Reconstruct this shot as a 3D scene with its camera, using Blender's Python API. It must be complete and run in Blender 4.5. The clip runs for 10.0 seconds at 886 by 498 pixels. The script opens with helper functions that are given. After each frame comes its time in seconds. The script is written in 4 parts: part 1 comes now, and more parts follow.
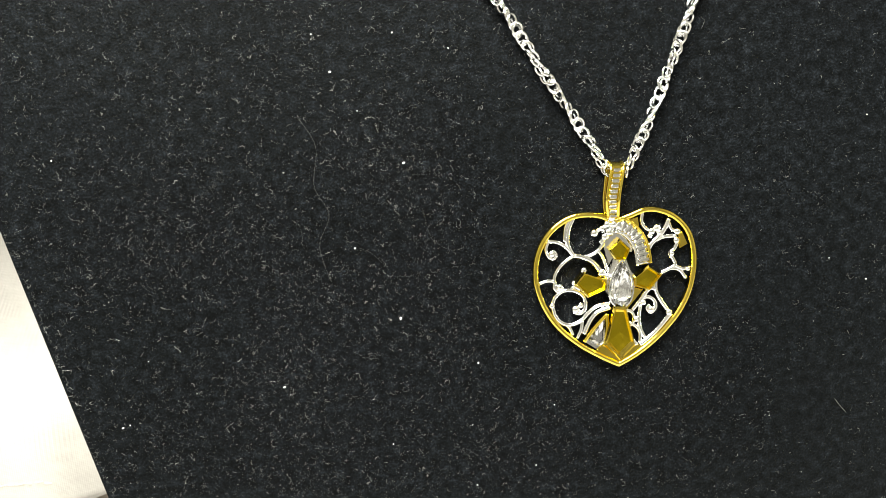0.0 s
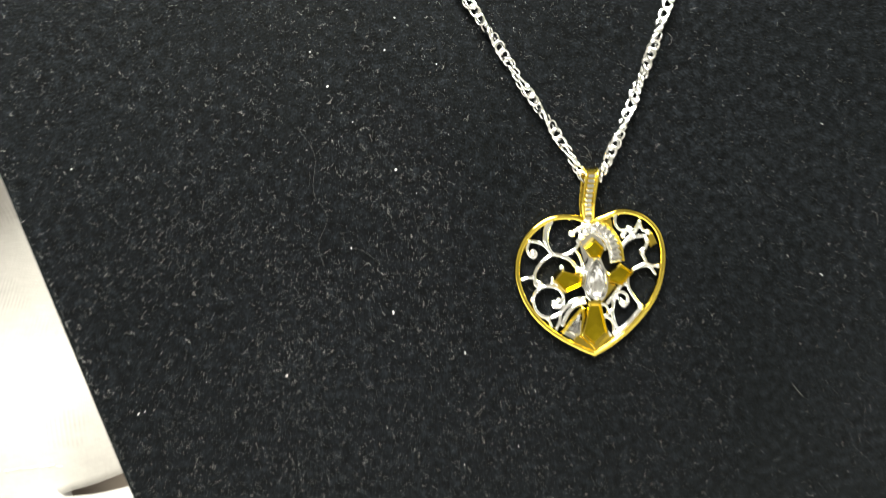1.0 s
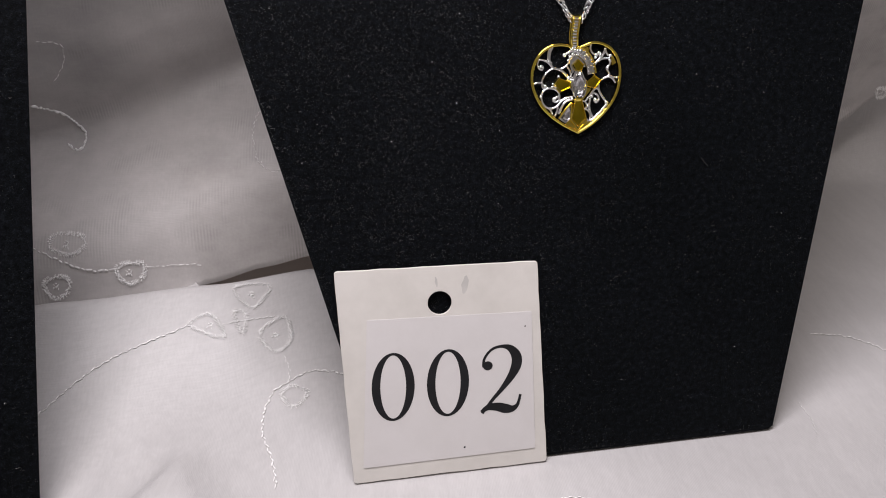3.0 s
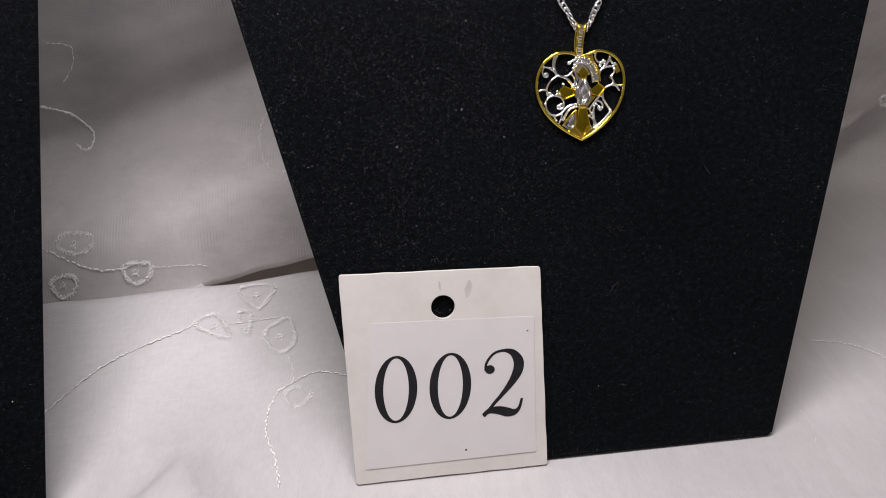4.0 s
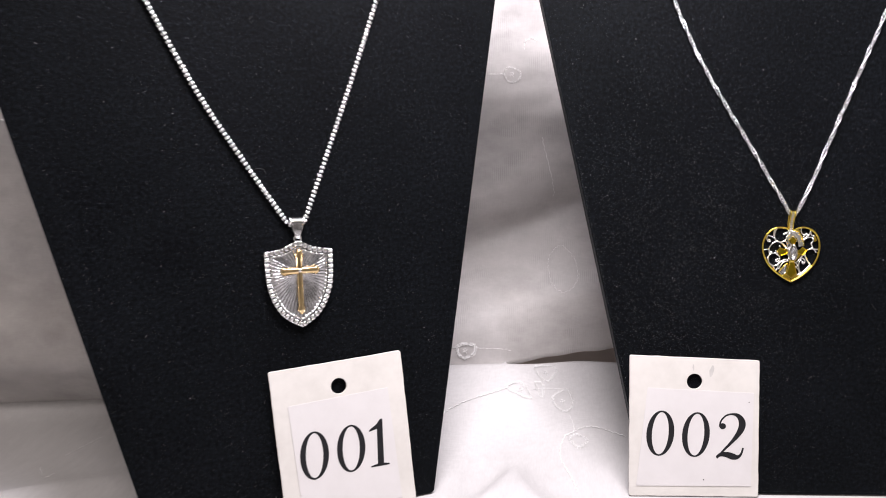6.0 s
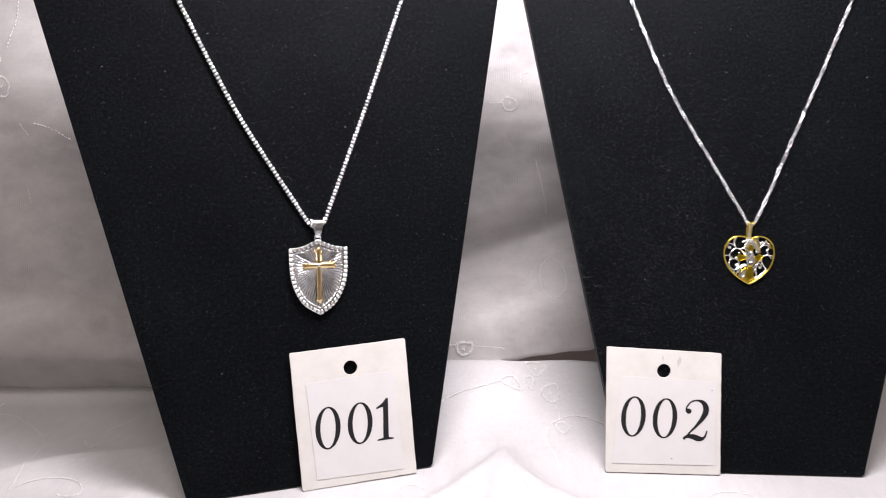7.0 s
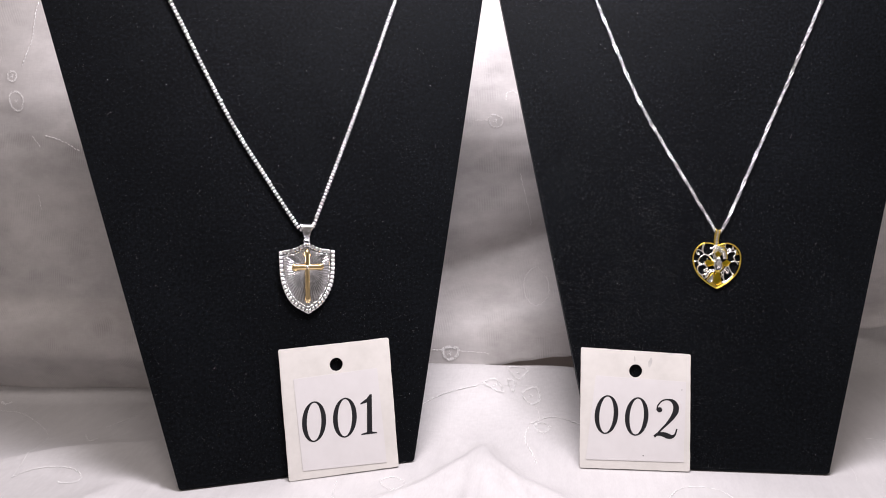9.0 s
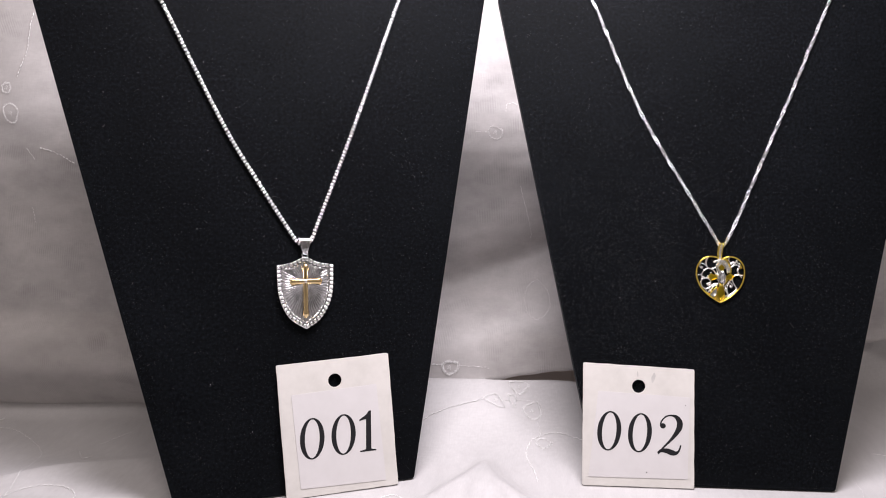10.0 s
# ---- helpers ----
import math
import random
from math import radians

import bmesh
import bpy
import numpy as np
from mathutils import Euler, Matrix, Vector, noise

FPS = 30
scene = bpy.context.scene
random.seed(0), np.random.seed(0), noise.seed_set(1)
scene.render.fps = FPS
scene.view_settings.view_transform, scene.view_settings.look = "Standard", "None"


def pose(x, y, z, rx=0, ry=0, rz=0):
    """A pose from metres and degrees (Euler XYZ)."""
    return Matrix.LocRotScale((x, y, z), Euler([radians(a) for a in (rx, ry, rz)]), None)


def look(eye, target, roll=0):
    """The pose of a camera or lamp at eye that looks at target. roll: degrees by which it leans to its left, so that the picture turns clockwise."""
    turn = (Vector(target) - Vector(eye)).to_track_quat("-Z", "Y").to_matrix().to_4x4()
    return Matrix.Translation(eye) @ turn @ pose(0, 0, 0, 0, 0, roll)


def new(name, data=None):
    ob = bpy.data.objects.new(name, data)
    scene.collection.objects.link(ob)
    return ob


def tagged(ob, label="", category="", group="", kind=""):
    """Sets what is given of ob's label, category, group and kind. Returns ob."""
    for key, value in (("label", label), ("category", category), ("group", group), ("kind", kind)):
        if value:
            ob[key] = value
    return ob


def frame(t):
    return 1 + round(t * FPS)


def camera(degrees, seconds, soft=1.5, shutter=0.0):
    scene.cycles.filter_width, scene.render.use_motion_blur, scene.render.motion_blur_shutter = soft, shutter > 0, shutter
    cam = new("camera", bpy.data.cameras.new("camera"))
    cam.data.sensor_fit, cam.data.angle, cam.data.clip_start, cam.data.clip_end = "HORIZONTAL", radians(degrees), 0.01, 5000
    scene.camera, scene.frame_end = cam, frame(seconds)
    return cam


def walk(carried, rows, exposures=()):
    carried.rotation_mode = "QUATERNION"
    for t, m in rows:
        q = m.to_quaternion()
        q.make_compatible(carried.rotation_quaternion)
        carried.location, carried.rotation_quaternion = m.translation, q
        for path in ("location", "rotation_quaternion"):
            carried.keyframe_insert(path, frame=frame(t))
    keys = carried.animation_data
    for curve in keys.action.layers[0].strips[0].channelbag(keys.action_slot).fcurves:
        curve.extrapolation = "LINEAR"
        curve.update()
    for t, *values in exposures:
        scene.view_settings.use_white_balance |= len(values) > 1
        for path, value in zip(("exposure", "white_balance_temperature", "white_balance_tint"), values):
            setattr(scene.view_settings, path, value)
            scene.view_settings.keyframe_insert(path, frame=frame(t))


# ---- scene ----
cam = camera(55.5, 10.0, soft=1.0, shutter=0.5)
PATH = [
    (0, (0.0122, 0.0098, 0.1710), (0.0133, 1.8040, -0.7120), -2.8),
    (0.5, (0.0112, 0.0088, 0.1700), (0.0232, 1.8098, -0.6980), -2.8),
    (1, (0.0129, 0.0007, 0.1780), (0.0294, 1.7795, -0.7360), -2.7),
    (1.5, (0.0104, -0.0382, 0.1730), (0.0853, 1.7473, -0.7240), -2.5),
    (2, (0.0031, -0.0739, 0.1750), (0.0704, 1.6988, -0.7480), -2.5),
    (2.5, (-0.0038, -0.0977, 0.1730), (0.0626, 1.6751, -0.7510), -2.2),
    (3, (-0.0071, -0.1036, 0.1740), (0.0486, 1.6776, -0.7330), -2.1),
    (4.5, (-0.0072, -0.1076, 0.1810), (0.0385, 1.6740, -0.7270), -1.5),
    (5, (-0.0330, -0.1536, 0.2090), (-0.0121, 1.6859, -0.5760), -1.4),
    (5.5, (-0.0660, -0.2075, 0.2240), (-0.2037, 1.6740, -0.4420), -1.2),
    (5.7, (-0.0747, -0.2261, 0.2230), (-0.2643, 1.6593, -0.4150), -0.8),
    (6.8, (-0.0686, -0.3034, 0.2190), (-0.3148, 1.6181, -0.2800), 0.2),
    (7, (-0.0628, -0.3096, 0.2180), (-0.3131, 1.6111, -0.2800), 0.4),
    (7.5, (-0.0482, -0.3212, 0.2140), (-0.3133, 1.6051, -0.2520), 0.7),
    (8, (-0.0424, -0.3264, 0.2130), (-0.3156, 1.5982, -0.2550), 0.6),
    (8.5, (-0.0416, -0.3314, 0.2090), (-0.3236, 1.5975, -0.2390), 0.5),
    (9, (-0.0417, -0.3344, 0.2090), (-0.3305, 1.5997, -0.2120), 0.5),
    (9.5, (-0.0386, -0.3306, 0.2080), (-0.3324, 1.6048, -0.2010), 0.3),
    (10, (-0.0445, -0.3283, 0.2100), (-0.3261, 1.6106, -0.1890), 0.5),
]
EXPOSURES = [(0.0, 1.95, 7250, -9), (1.0, 2.0, 7250, -9), (1.5, 1.5, 6750, 0), (2.0, 0.52, 6600, 7), (2.5, 0.12, 6500, 9), (4.5, 0.12, 6500, 9), (5.5, 0.78, 6450, 10), (7.0, 0.80, 6450, 10), (10.0, 0.58, 6450, 12)]
walk(cam, [(t, look(eye, target, roll)) for t, eye, target, roll in PATH], EXPOSURES)

# ---- light ----
world = bpy.data.worlds.new("world")
world.use_nodes = True
world.node_tree.nodes["Background"].inputs["Color"].default_value = (0.9, 0.92, 1.0, 1)
world.node_tree.nodes["Background"].inputs["Strength"].default_value = 0.05
scene.world = world
TINT = (0.985, 0.928, 0.985)
data = bpy.data.lights.new("table_lamp_light", "AREA")
data.shape, data.size, data.size_y, data.energy, data.color = "RECTANGLE", 0.24, 0.10, 2.15, TINT
new("table_lamp_light", data).matrix_world = look((-0.045, 0.015, 0.46), (-0.05, 0.075, 0.04))
# added fill without a fixture: brightens room, cards and silver from above
data = bpy.data.lights.new("overhead_fill_light", "AREA")
data.shape, data.size, data.size_y, data.energy, data.color = "RECTANGLE", 0.60, 0.30, 6.0, (1.0, 0.905, 0.88)
new("overhead_fill_light", data).matrix_world = look((-0.05, -0.62, 1.43), (-0.05, -0.60, 0))


# ---- materials ----
def material(name):
    m = bpy.data.materials.new(name)
    m.use_nodes = True
    return m, m.node_tree.nodes, m.node_tree.links, m.node_tree.nodes["Principled BSDF"]


def coords(nodes, links, scale=(1, 1, 1)):
    tc = nodes.new("ShaderNodeTexCoord")
    mp = nodes.new("ShaderNodeMapping")
    mp.inputs["Scale"].default_value = scale
    links.new(tc.outputs["Object"], mp.inputs["Vector"])
    return mp.outputs["Vector"]


def noise_tex(nodes, links, vec, scale, detail=4, rough=0.55):
    n = nodes.new("ShaderNodeTexNoise")
    n.inputs["Scale"].default_value, n.inputs["Detail"].default_value, n.inputs["Roughness"].default_value = scale, detail, rough
    links.new(vec, n.inputs["Vector"])
    return n.outputs["Fac"]


def ramp(nodes, links, fac, stops):
    r = nodes.new("ShaderNodeValToRGB")
    while len(r.color_ramp.elements) < len(stops):
        r.color_ramp.elements.new(0.5)
    for e, (p, c) in zip(r.color_ramp.elements, stops):
        e.position, e.color = p, (*c, 1)
    links.new(fac, r.inputs["Fac"])
    return r.outputs["Color"]


def bump(nodes, links, height, bsdf, strength, distance, prev=None):
    b = nodes.new("ShaderNodeBump")
    b.inputs["Strength"].default_value, b.inputs["Distance"].default_value = strength, distance
    links.new(height, b.inputs["Height"])
    if prev is not None:
        links.new(prev, b.inputs["Normal"])
    links.new(b.outputs["Normal"], bsdf.inputs["Normal"])
    return b.outputs["Normal"]


def cloth_material(name, light, dark, weave):
    """Sheer woven cloth: soft stains, a fine thread grid and a satin gloss."""
    m, nodes, links, b = material(name)
    v = coords(nodes, links)
    links.new(ramp(nodes, links, noise_tex(nodes, links, v, 14, 5), [(0.3, dark), (0.7, light)]), b.inputs["Base Color"])
    tone = b.inputs["Base Color"].links[0].from_socket
    for scale in ((260, 40, 1500), (1500, 300, 220)):
        slub = ramp(nodes, links, noise_tex(nodes, links, coords(nodes, links, scale), 1.0, 3, 0.6), [(0.3, (0.93, 0.93, 0.93)), (0.7, (1.0, 1.0, 1.0))])
        mix = nodes.new("ShaderNodeMixRGB")
        mix.blend_type = "MULTIPLY"
        mix.inputs["Fac"].default_value = 1.0
        links.new(tone, mix.inputs["Color1"]), links.new(slub, mix.inputs["Color2"])
        tone = mix.outputs["Color"]
    links.new(tone, b.inputs["Base Color"])
    b.inputs["Roughness"].default_value = 0.5
    b.inputs["Specular IOR Level"].default_value = 0.35
    b.inputs["Sheen Weight"].default_value = 0.25
    b.inputs["Sheen Roughness"].default_value = 0.4
    waves = []
    for direction in ("X", "Y", "Z"):
        w = nodes.new("ShaderNodeTexWave")
        w.wave_type, w.bands_direction = "BANDS", direction
        w.inputs["Scale"].default_value, w.inputs["Distortion"].default_value = weave, 0.6
        w.inputs["Detail"].default_value, w.inputs["Detail Scale"].default_value = 2, 0.4
        links.new(v, w.inputs["Vector"])
        waves.append(w.outputs["Fac"])
    add = nodes.new("ShaderNodeMath")
    links.new(waves[0], add.inputs[0]), links.new(waves[1], add.inputs[1])
    add2 = nodes.new("ShaderNodeMath")
    links.new(add.outputs[0], add2.inputs[0]), links.new(waves[2], add2.inputs[1])
    n1 = bump(nodes, links, add2.outputs[0], b, 0.16, 0.0001)
    bump(nodes, links, noise_tex(nodes, links, v, 55, 3), b, 0.25, 0.0012, n1)
    return m


def thread_material():
    m, nodes, links, b = material("embroidery_thread")
    v = coords(nodes, links)
    links.new(ramp(nodes, links, noise_tex(nodes, links, v, 400, 2), [(0.3, (0.86, 0.85, 0.84)), (0.7, (0.97, 0.965, 0.955))]), b.inputs["Base Color"])
    b.inputs["Roughness"].default_value = 0.22
    b.inputs["Specular IOR Level"].default_value = 0.8
    b.inputs["Coat Weight"].default_value = 0.4
    b.inputs["Coat Roughness"].default_value = 0.15
    return m


def velvet_material():
    m, nodes, links, b = material("black_velvet")
    v = coords(nodes, links)
    big = ramp(nodes, links, noise_tex(nodes, links, v, 18, 4), [(0.3, (0.0035, 0.0042, 0.0056)), (0.7, (0.0058, 0.0068, 0.0089))])
    pile = ramp(nodes, links, noise_tex(nodes, links, v, 3200, 3, 0.75), [(0.38, (0.2, 0.2, 0.2)), (0.52, (0.7, 0.7, 0.7)), (0.66, (2.15, 2.15, 2.1))])
    tuft = ramp(nodes, links, noise_tex(nodes, links, v, 650, 4, 0.7), [(0.36, (0.25, 0.25, 0.25)), (0.55, (0.9, 0.9, 0.9)), (0.70, (2.25, 2.25, 2.2))])
    both = nodes.new("ShaderNodeMixRGB")
    both.blend_type = "MULTIPLY"
    both.inputs["Fac"].default_value = 1.0
    links.new(pile, both.inputs["Color1"]), links.new(tuft, both.inputs["Color2"])
    pile = both.outputs["Color"]
    mix = nodes.new("ShaderNodeMixRGB")
    mix.blend_type = "MULTIPLY"
    mix.inputs["Fac"].default_value = 1.0
    links.new(big, mix.inputs["Color1"]), links.new(pile, mix.inputs["Color2"])
    links.new(mix.outputs["Color"], b.inputs["Base Color"])
    b.inputs["Roughness"].default_value = 0.5
    b.inputs["Specular IOR Level"].default_value = 0.04
    b.inputs["Sheen Weight"].default_value = 0.025
    b.inputs["Sheen Roughness"].default_value = 0.5
    b.inputs["Sheen Tint"].default_value = (0.8, 0.92, 1.0, 1)
    n1 = bump(nodes, links, noise_tex(nodes, links, v, 2600, 3, 0.7), b, 0.4, 0.0004)
    bump(nodes, links, noise_tex(nodes, links, v, 120, 3), b, 0.3, 0.0006, n1)
    return m


def lint_material(name, a, c):
    m, nodes, links, b = material(name)
    g = nodes.new("ShaderNodeNewGeometry")
    mid = tuple(p * 0.75 + q * 0.25 for p, q in zip(a, c))
    links.new(ramp(nodes, links, g.outputs["Random Per Island"], [(0.0, a), (0.72, mid), (1.0, c)]), b.inputs["Base Color"])
    b.inputs["Roughness"].default_value = 0.7
    return m


def metal_material(name, low, high, rough, scale=300, relief=0.00003, dents=0.10):
    m, nodes, links, b = material(name)
    v = coords(nodes, links)
    links.new(ramp(nodes, links, noise_tex(nodes, links, v, scale, 4), [(0.3, low), (0.7, high)]), b.inputs["Base Color"])
    b.inputs["Metallic"].default_value = 1.0
    r = nodes.new("ShaderNodeMapRange")
    r.inputs["To Min"].default_value, r.inputs["To Max"].default_value = rough * 0.7, rough * 1.4
    links.new(noise_tex(nodes, links, v, scale * 2.5, 3), r.inputs["Value"])
    links.new(r.outputs["Result"], b.inputs["Roughness"])
    n1 = bump(nodes, links, noise_tex(nodes, links, v, scale * 2, 2), b, 0.12, relief)
    # small dents and casting marks that break up the reflections
    bump(nodes, links, noise_tex(nodes, links, v, scale * 5, 1), b, dents, 0.00012, n1)
    return m


def card_material(name, light, dark, rough):
    m, nodes, links, b = material(name)
    v = coords(nodes, links)
    links.new(ramp(nodes, links, noise_tex(nodes, links, v, 60, 6, 0.65), [(0.28, dark), (0.62, light)]), b.inputs["Base Color"])
    b.inputs["Roughness"].default_value = rough
    b.inputs["Specular IOR Level"].default_value = 0.3
    bump(nodes, links, noise_tex(nodes, links, v, 900, 3), b, 0.2, 0.0001)
    return m


def plain_material(name, light, dark, scale, rough):
    m, nodes, links, b = material(name)
    v = coords(nodes, links)
    links.new(ramp(nodes, links, noise_tex(nodes, links, v, scale, 5), [(0.3, dark), (0.7, light)]), b.inputs["Base Color"])
    b.inputs["Roughness"].default_value = rough
    bump(nodes, links, noise_tex(nodes, links, v, scale * 12, 3), b, 0.15, 0.001)
    return m


def crystal_material():
    m, nodes, links, b = material("clear_crystal")
    b.inputs["Base Color"].default_value = (0.98, 0.98, 1.0, 1)
    b.inputs["Roughness"].default_value = 0.02
    b.inputs["IOR"].default_value = 2.1
    b.inputs["Transmission Weight"].default_value = 1.0
    return m


CLOTH = cloth_material("white_cloth", (0.57, 0.556, 0.552), (0.48, 0.468, 0.464), 700)
def sheer(m, share, clear):
    """Lets part of the light through a thin weave: some of it scattered, a little straight."""
    nodes, links = m.node_tree.nodes, m.node_tree.links
    out, b = nodes["Material Output"], nodes["Principled BSDF"]
    t = nodes.new("ShaderNodeBsdfTranslucent")
    t.inputs["Color"].default_value = (0.8, 0.78, 0.77, 1)
    tr = nodes.new("ShaderNodeBsdfTransparent")
    one, two = nodes.new("ShaderNodeMixShader"), nodes.new("ShaderNodeMixShader")
    one.inputs[0].default_value, two.inputs[0].default_value = share, clear
    links.new(b.outputs[0], one.inputs[1]), links.new(t.outputs[0], one.inputs[2])
    # the weave is closer in some places than in others
    tc, mp = nodes.new("ShaderNodeTexCoord"), nodes.new("ShaderNodeMapping")
    mp.inputs["Rotation"].default_value = (0, radians(-22), 0)
    mp.inputs["Scale"].default_value = (1.0, 1.0, 1.5)
    links.new(tc.outputs["Object"], mp.inputs["Vector"])
    cloud = nodes.new("ShaderNodeMapRange")
    cloud.inputs["From Min"].default_value, cloud.inputs["From Max"].default_value = 0.32, 0.68
    cloud.inputs["To Min"].default_value, cloud.inputs["To Max"].default_value = max(0.0, clear - 0.15), clear + 0.14
    links.new(noise_tex(nodes, links, mp.outputs["Vector"], 15, 6, 0.58), cloud.inputs["Value"])
    # where two layers of threads fall in step, fine upright ribs show
    rib = nodes.new("ShaderNodeTexWave")
    rib.wave_type, rib.bands_direction = "BANDS", "X"
    rib.inputs["Scale"].default_value, rib.inputs["Distortion"].default_value, rib.inputs["Detail Scale"].default_value = 285, 3.0, 0.15
    links.new(tc.outputs["Object"], rib.inputs["Vector"])
    where = nodes.new("ShaderNodeMapRange")
    where.inputs["From Min"].default_value, where.inputs["From Max"].default_value = 0.52, 0.66
    where.inputs["To Min"].default_value, where.inputs["To Max"].default_value = 0.0, 0.10
    links.new(noise_tex(nodes, links, mp.outputs["Vector"], 42, 3, 0.5), where.inputs["Value"])
    ribs = nodes.new("ShaderNodeMath")
    ribs.operation = "MULTIPLY_ADD"
    links.new(rib.outputs["Fac"], ribs.inputs[0]), links.new(where.outputs["Result"], ribs.inputs[1]), links.new(cloud.outputs["Result"], ribs.inputs[2])
    links.new(ribs.outputs[0], two.inputs[0])
    links.new(one.outputs[0], two.inputs[1]), links.new(tr.outputs[0], two.inputs[2])
    links.new(two.outputs[0], out.inputs["Surface"])
    return m


CURTAIN = cloth_material("sheer_curtain", (0.89, 0.855, 0.838), (0.73, 0.70, 0.685), 700)
sheer(CURTAIN, 0.2, 0.45)
# for the layer added behind the curtain to make its top brighter
ADDED_BACKING = cloth_material("added_backing_cloth", (0.70, 0.68, 0.67), (0.60, 0.585, 0.575), 700)
sheer(ADDED_BACKING, 0.3, 0.1)
THREAD = thread_material()
VELVET = velvet_material()
LINT = lint_material("lint", (0.03, 0.033, 0.033), (0.58, 0.58, 0.56))
SPECK = lint_material("white_speck", (0.7, 0.7, 0.7), (0.85, 0.85, 0.85))
SILVER = metal_material("polished_silver", (0.90, 0.90, 0.91), (0.97, 0.97, 0.975), 0.14, dents=0.2)
POLISHED = metal_material("mirror_silver", (0.88, 0.88, 0.89), (0.97, 0.97, 0.975), 0.07, dents=0.35)
GOLD = metal_material("yellow_gold", (0.83, 0.62, 0.09), (0.93, 0.73, 0.16), 0.08)
RAYED = metal_material("rayed_silver", (0.74, 0.74, 0.75), (0.88, 0.88, 0.89), 0.12, dents=0.3)
TARNISH = metal_material("darkened_silver", (0.10, 0.10, 0.10), (0.2, 0.2, 0.2), 0.35)
GOLD_SATIN = metal_material("satin_gold", (0.43, 0.33, 0.018), (0.55, 0.42, 0.03), 0.2)
GOLD_WARM = metal_material("warm_gold", (0.78, 0.57, 0.28), (0.92, 0.72, 0.42), 0.08)
CARD = card_material("white_card", (0.63, 0.607, 0.572), (0.55, 0.53, 0.495), 0.5)
LABEL = card_material("label_paper", (0.62, 0.60, 0.595), (0.58, 0.56, 0.552), 0.45)
EDGE = card_material("card_edge", (0.72, 0.69, 0.65), (0.55, 0.52, 0.48), 0.8)
SMUDGE = card_material("pencil_smudge", (0.53, 0.515, 0.49), (0.40, 0.39, 0.375), 0.7)
INK = plain_material("black_ink", (0.016, 0.016, 0.018), (0.01, 0.01, 0.011), 200, 0.7)
INK.node_tree.nodes["Principled BSDF"].inputs["Specular IOR Level"].default_value = 0.15
CRYSTAL = crystal_material()
WALL = plain_material("painted_wall", (0.78, 0.77, 0.75), (0.72, 0.71, 0.69), 3, 0.8)
# dimness of the room's near end as wall colour, to darken metal reflections
WALL_DIMMED = plain_material("dimmed_wall", (0.50, 0.495, 0.48), (0.44, 0.435, 0.42), 3, 0.8)
# shade behind the sheer curtain, put into the north wall's colour
WALL_SHADED = plain_material("shaded_wall", (0.19, 0.20, 0.225), (0.15, 0.16, 0.18), 3, 0.8)
CEILING = plain_material("white_ceiling", (0.8, 0.79, 0.77), (0.75, 0.74, 0.72), 3, 0.9)
FLOOR = plain_material("dark_floor", (0.16, 0.12, 0.09), (0.10, 0.075, 0.055), 5, 0.5)
WOOD = plain_material("table_wood", (0.44, 0.37, 0.32), (0.34, 0.285, 0.245), 9, 0.5)

# ---- mesh helpers (lengths in millimetres unless said otherwise) ----
MM = 0.001


def mesh_from(name, verts, faces, mat, smooth=True):
    me = bpy.data.meshes.new(name)
    me.from_pydata(verts, [], faces)
    me.materials.append(mat)
    if smooth:
        me.polygons.foreach_set("use_smooth", [True] * len(me.polygons))
    me.update()
    return me


def part(name, data, mat=None, parent=None, label="", m=None):
    """Links a bmesh or a mesh as ONE mesh object under a thing or a part."""
    if isinstance(data, bmesh.types.BMesh):
        bmesh.ops.recalc_face_normals(data, faces=data.faces[:])
        me = bpy.data.meshes.new(name)
        data.to_mesh(me)
        data.free()
        me.materials.append(mat)
        data = me
    ob = new(name, data)
    if parent is not None:
        ob.parent = parent
    if m is not None:
        ob.matrix_basis = m
    if label:
        ob["label"] = label
    return ob


def empty(name, m):
    ob = new(name)
    ob.empty_display_size = 0.01
    ob.matrix_world = m
    return ob


def catmull(points, steps=8, closed=False):
    """A smooth line through a few points."""
    p = [Vector(q) for q in points]
    n, out = len(p), []
    for i in range(n if closed else n - 1):
        a, b, c, d = ((p[(i + k) % n] if closed else p[min(max(i + k, 0), n - 1)]) for k in (-1, 0, 1, 2))
        for s in range(steps):
            t = s / steps
            out.append(0.5 * ((2 * b) + (c - a) * t + (2 * a - 5 * b + 4 * c - d) * t * t + (3 * b - a - 3 * c + d) * t ** 3))
    if not closed:
        out.append(p[-1])
    return out


def even(points, step):
    """The same line in even steps, with its directions."""
    out, carry = [], 0.0
    for a, b in zip(points, points[1:]):
        d = (b - a).length
        if d < 1e-9:
            continue
        while carry <= d:
            out.append((a.lerp(b, carry / d), (b - a).normalized()))
            carry += step
        carry -= d
    return out


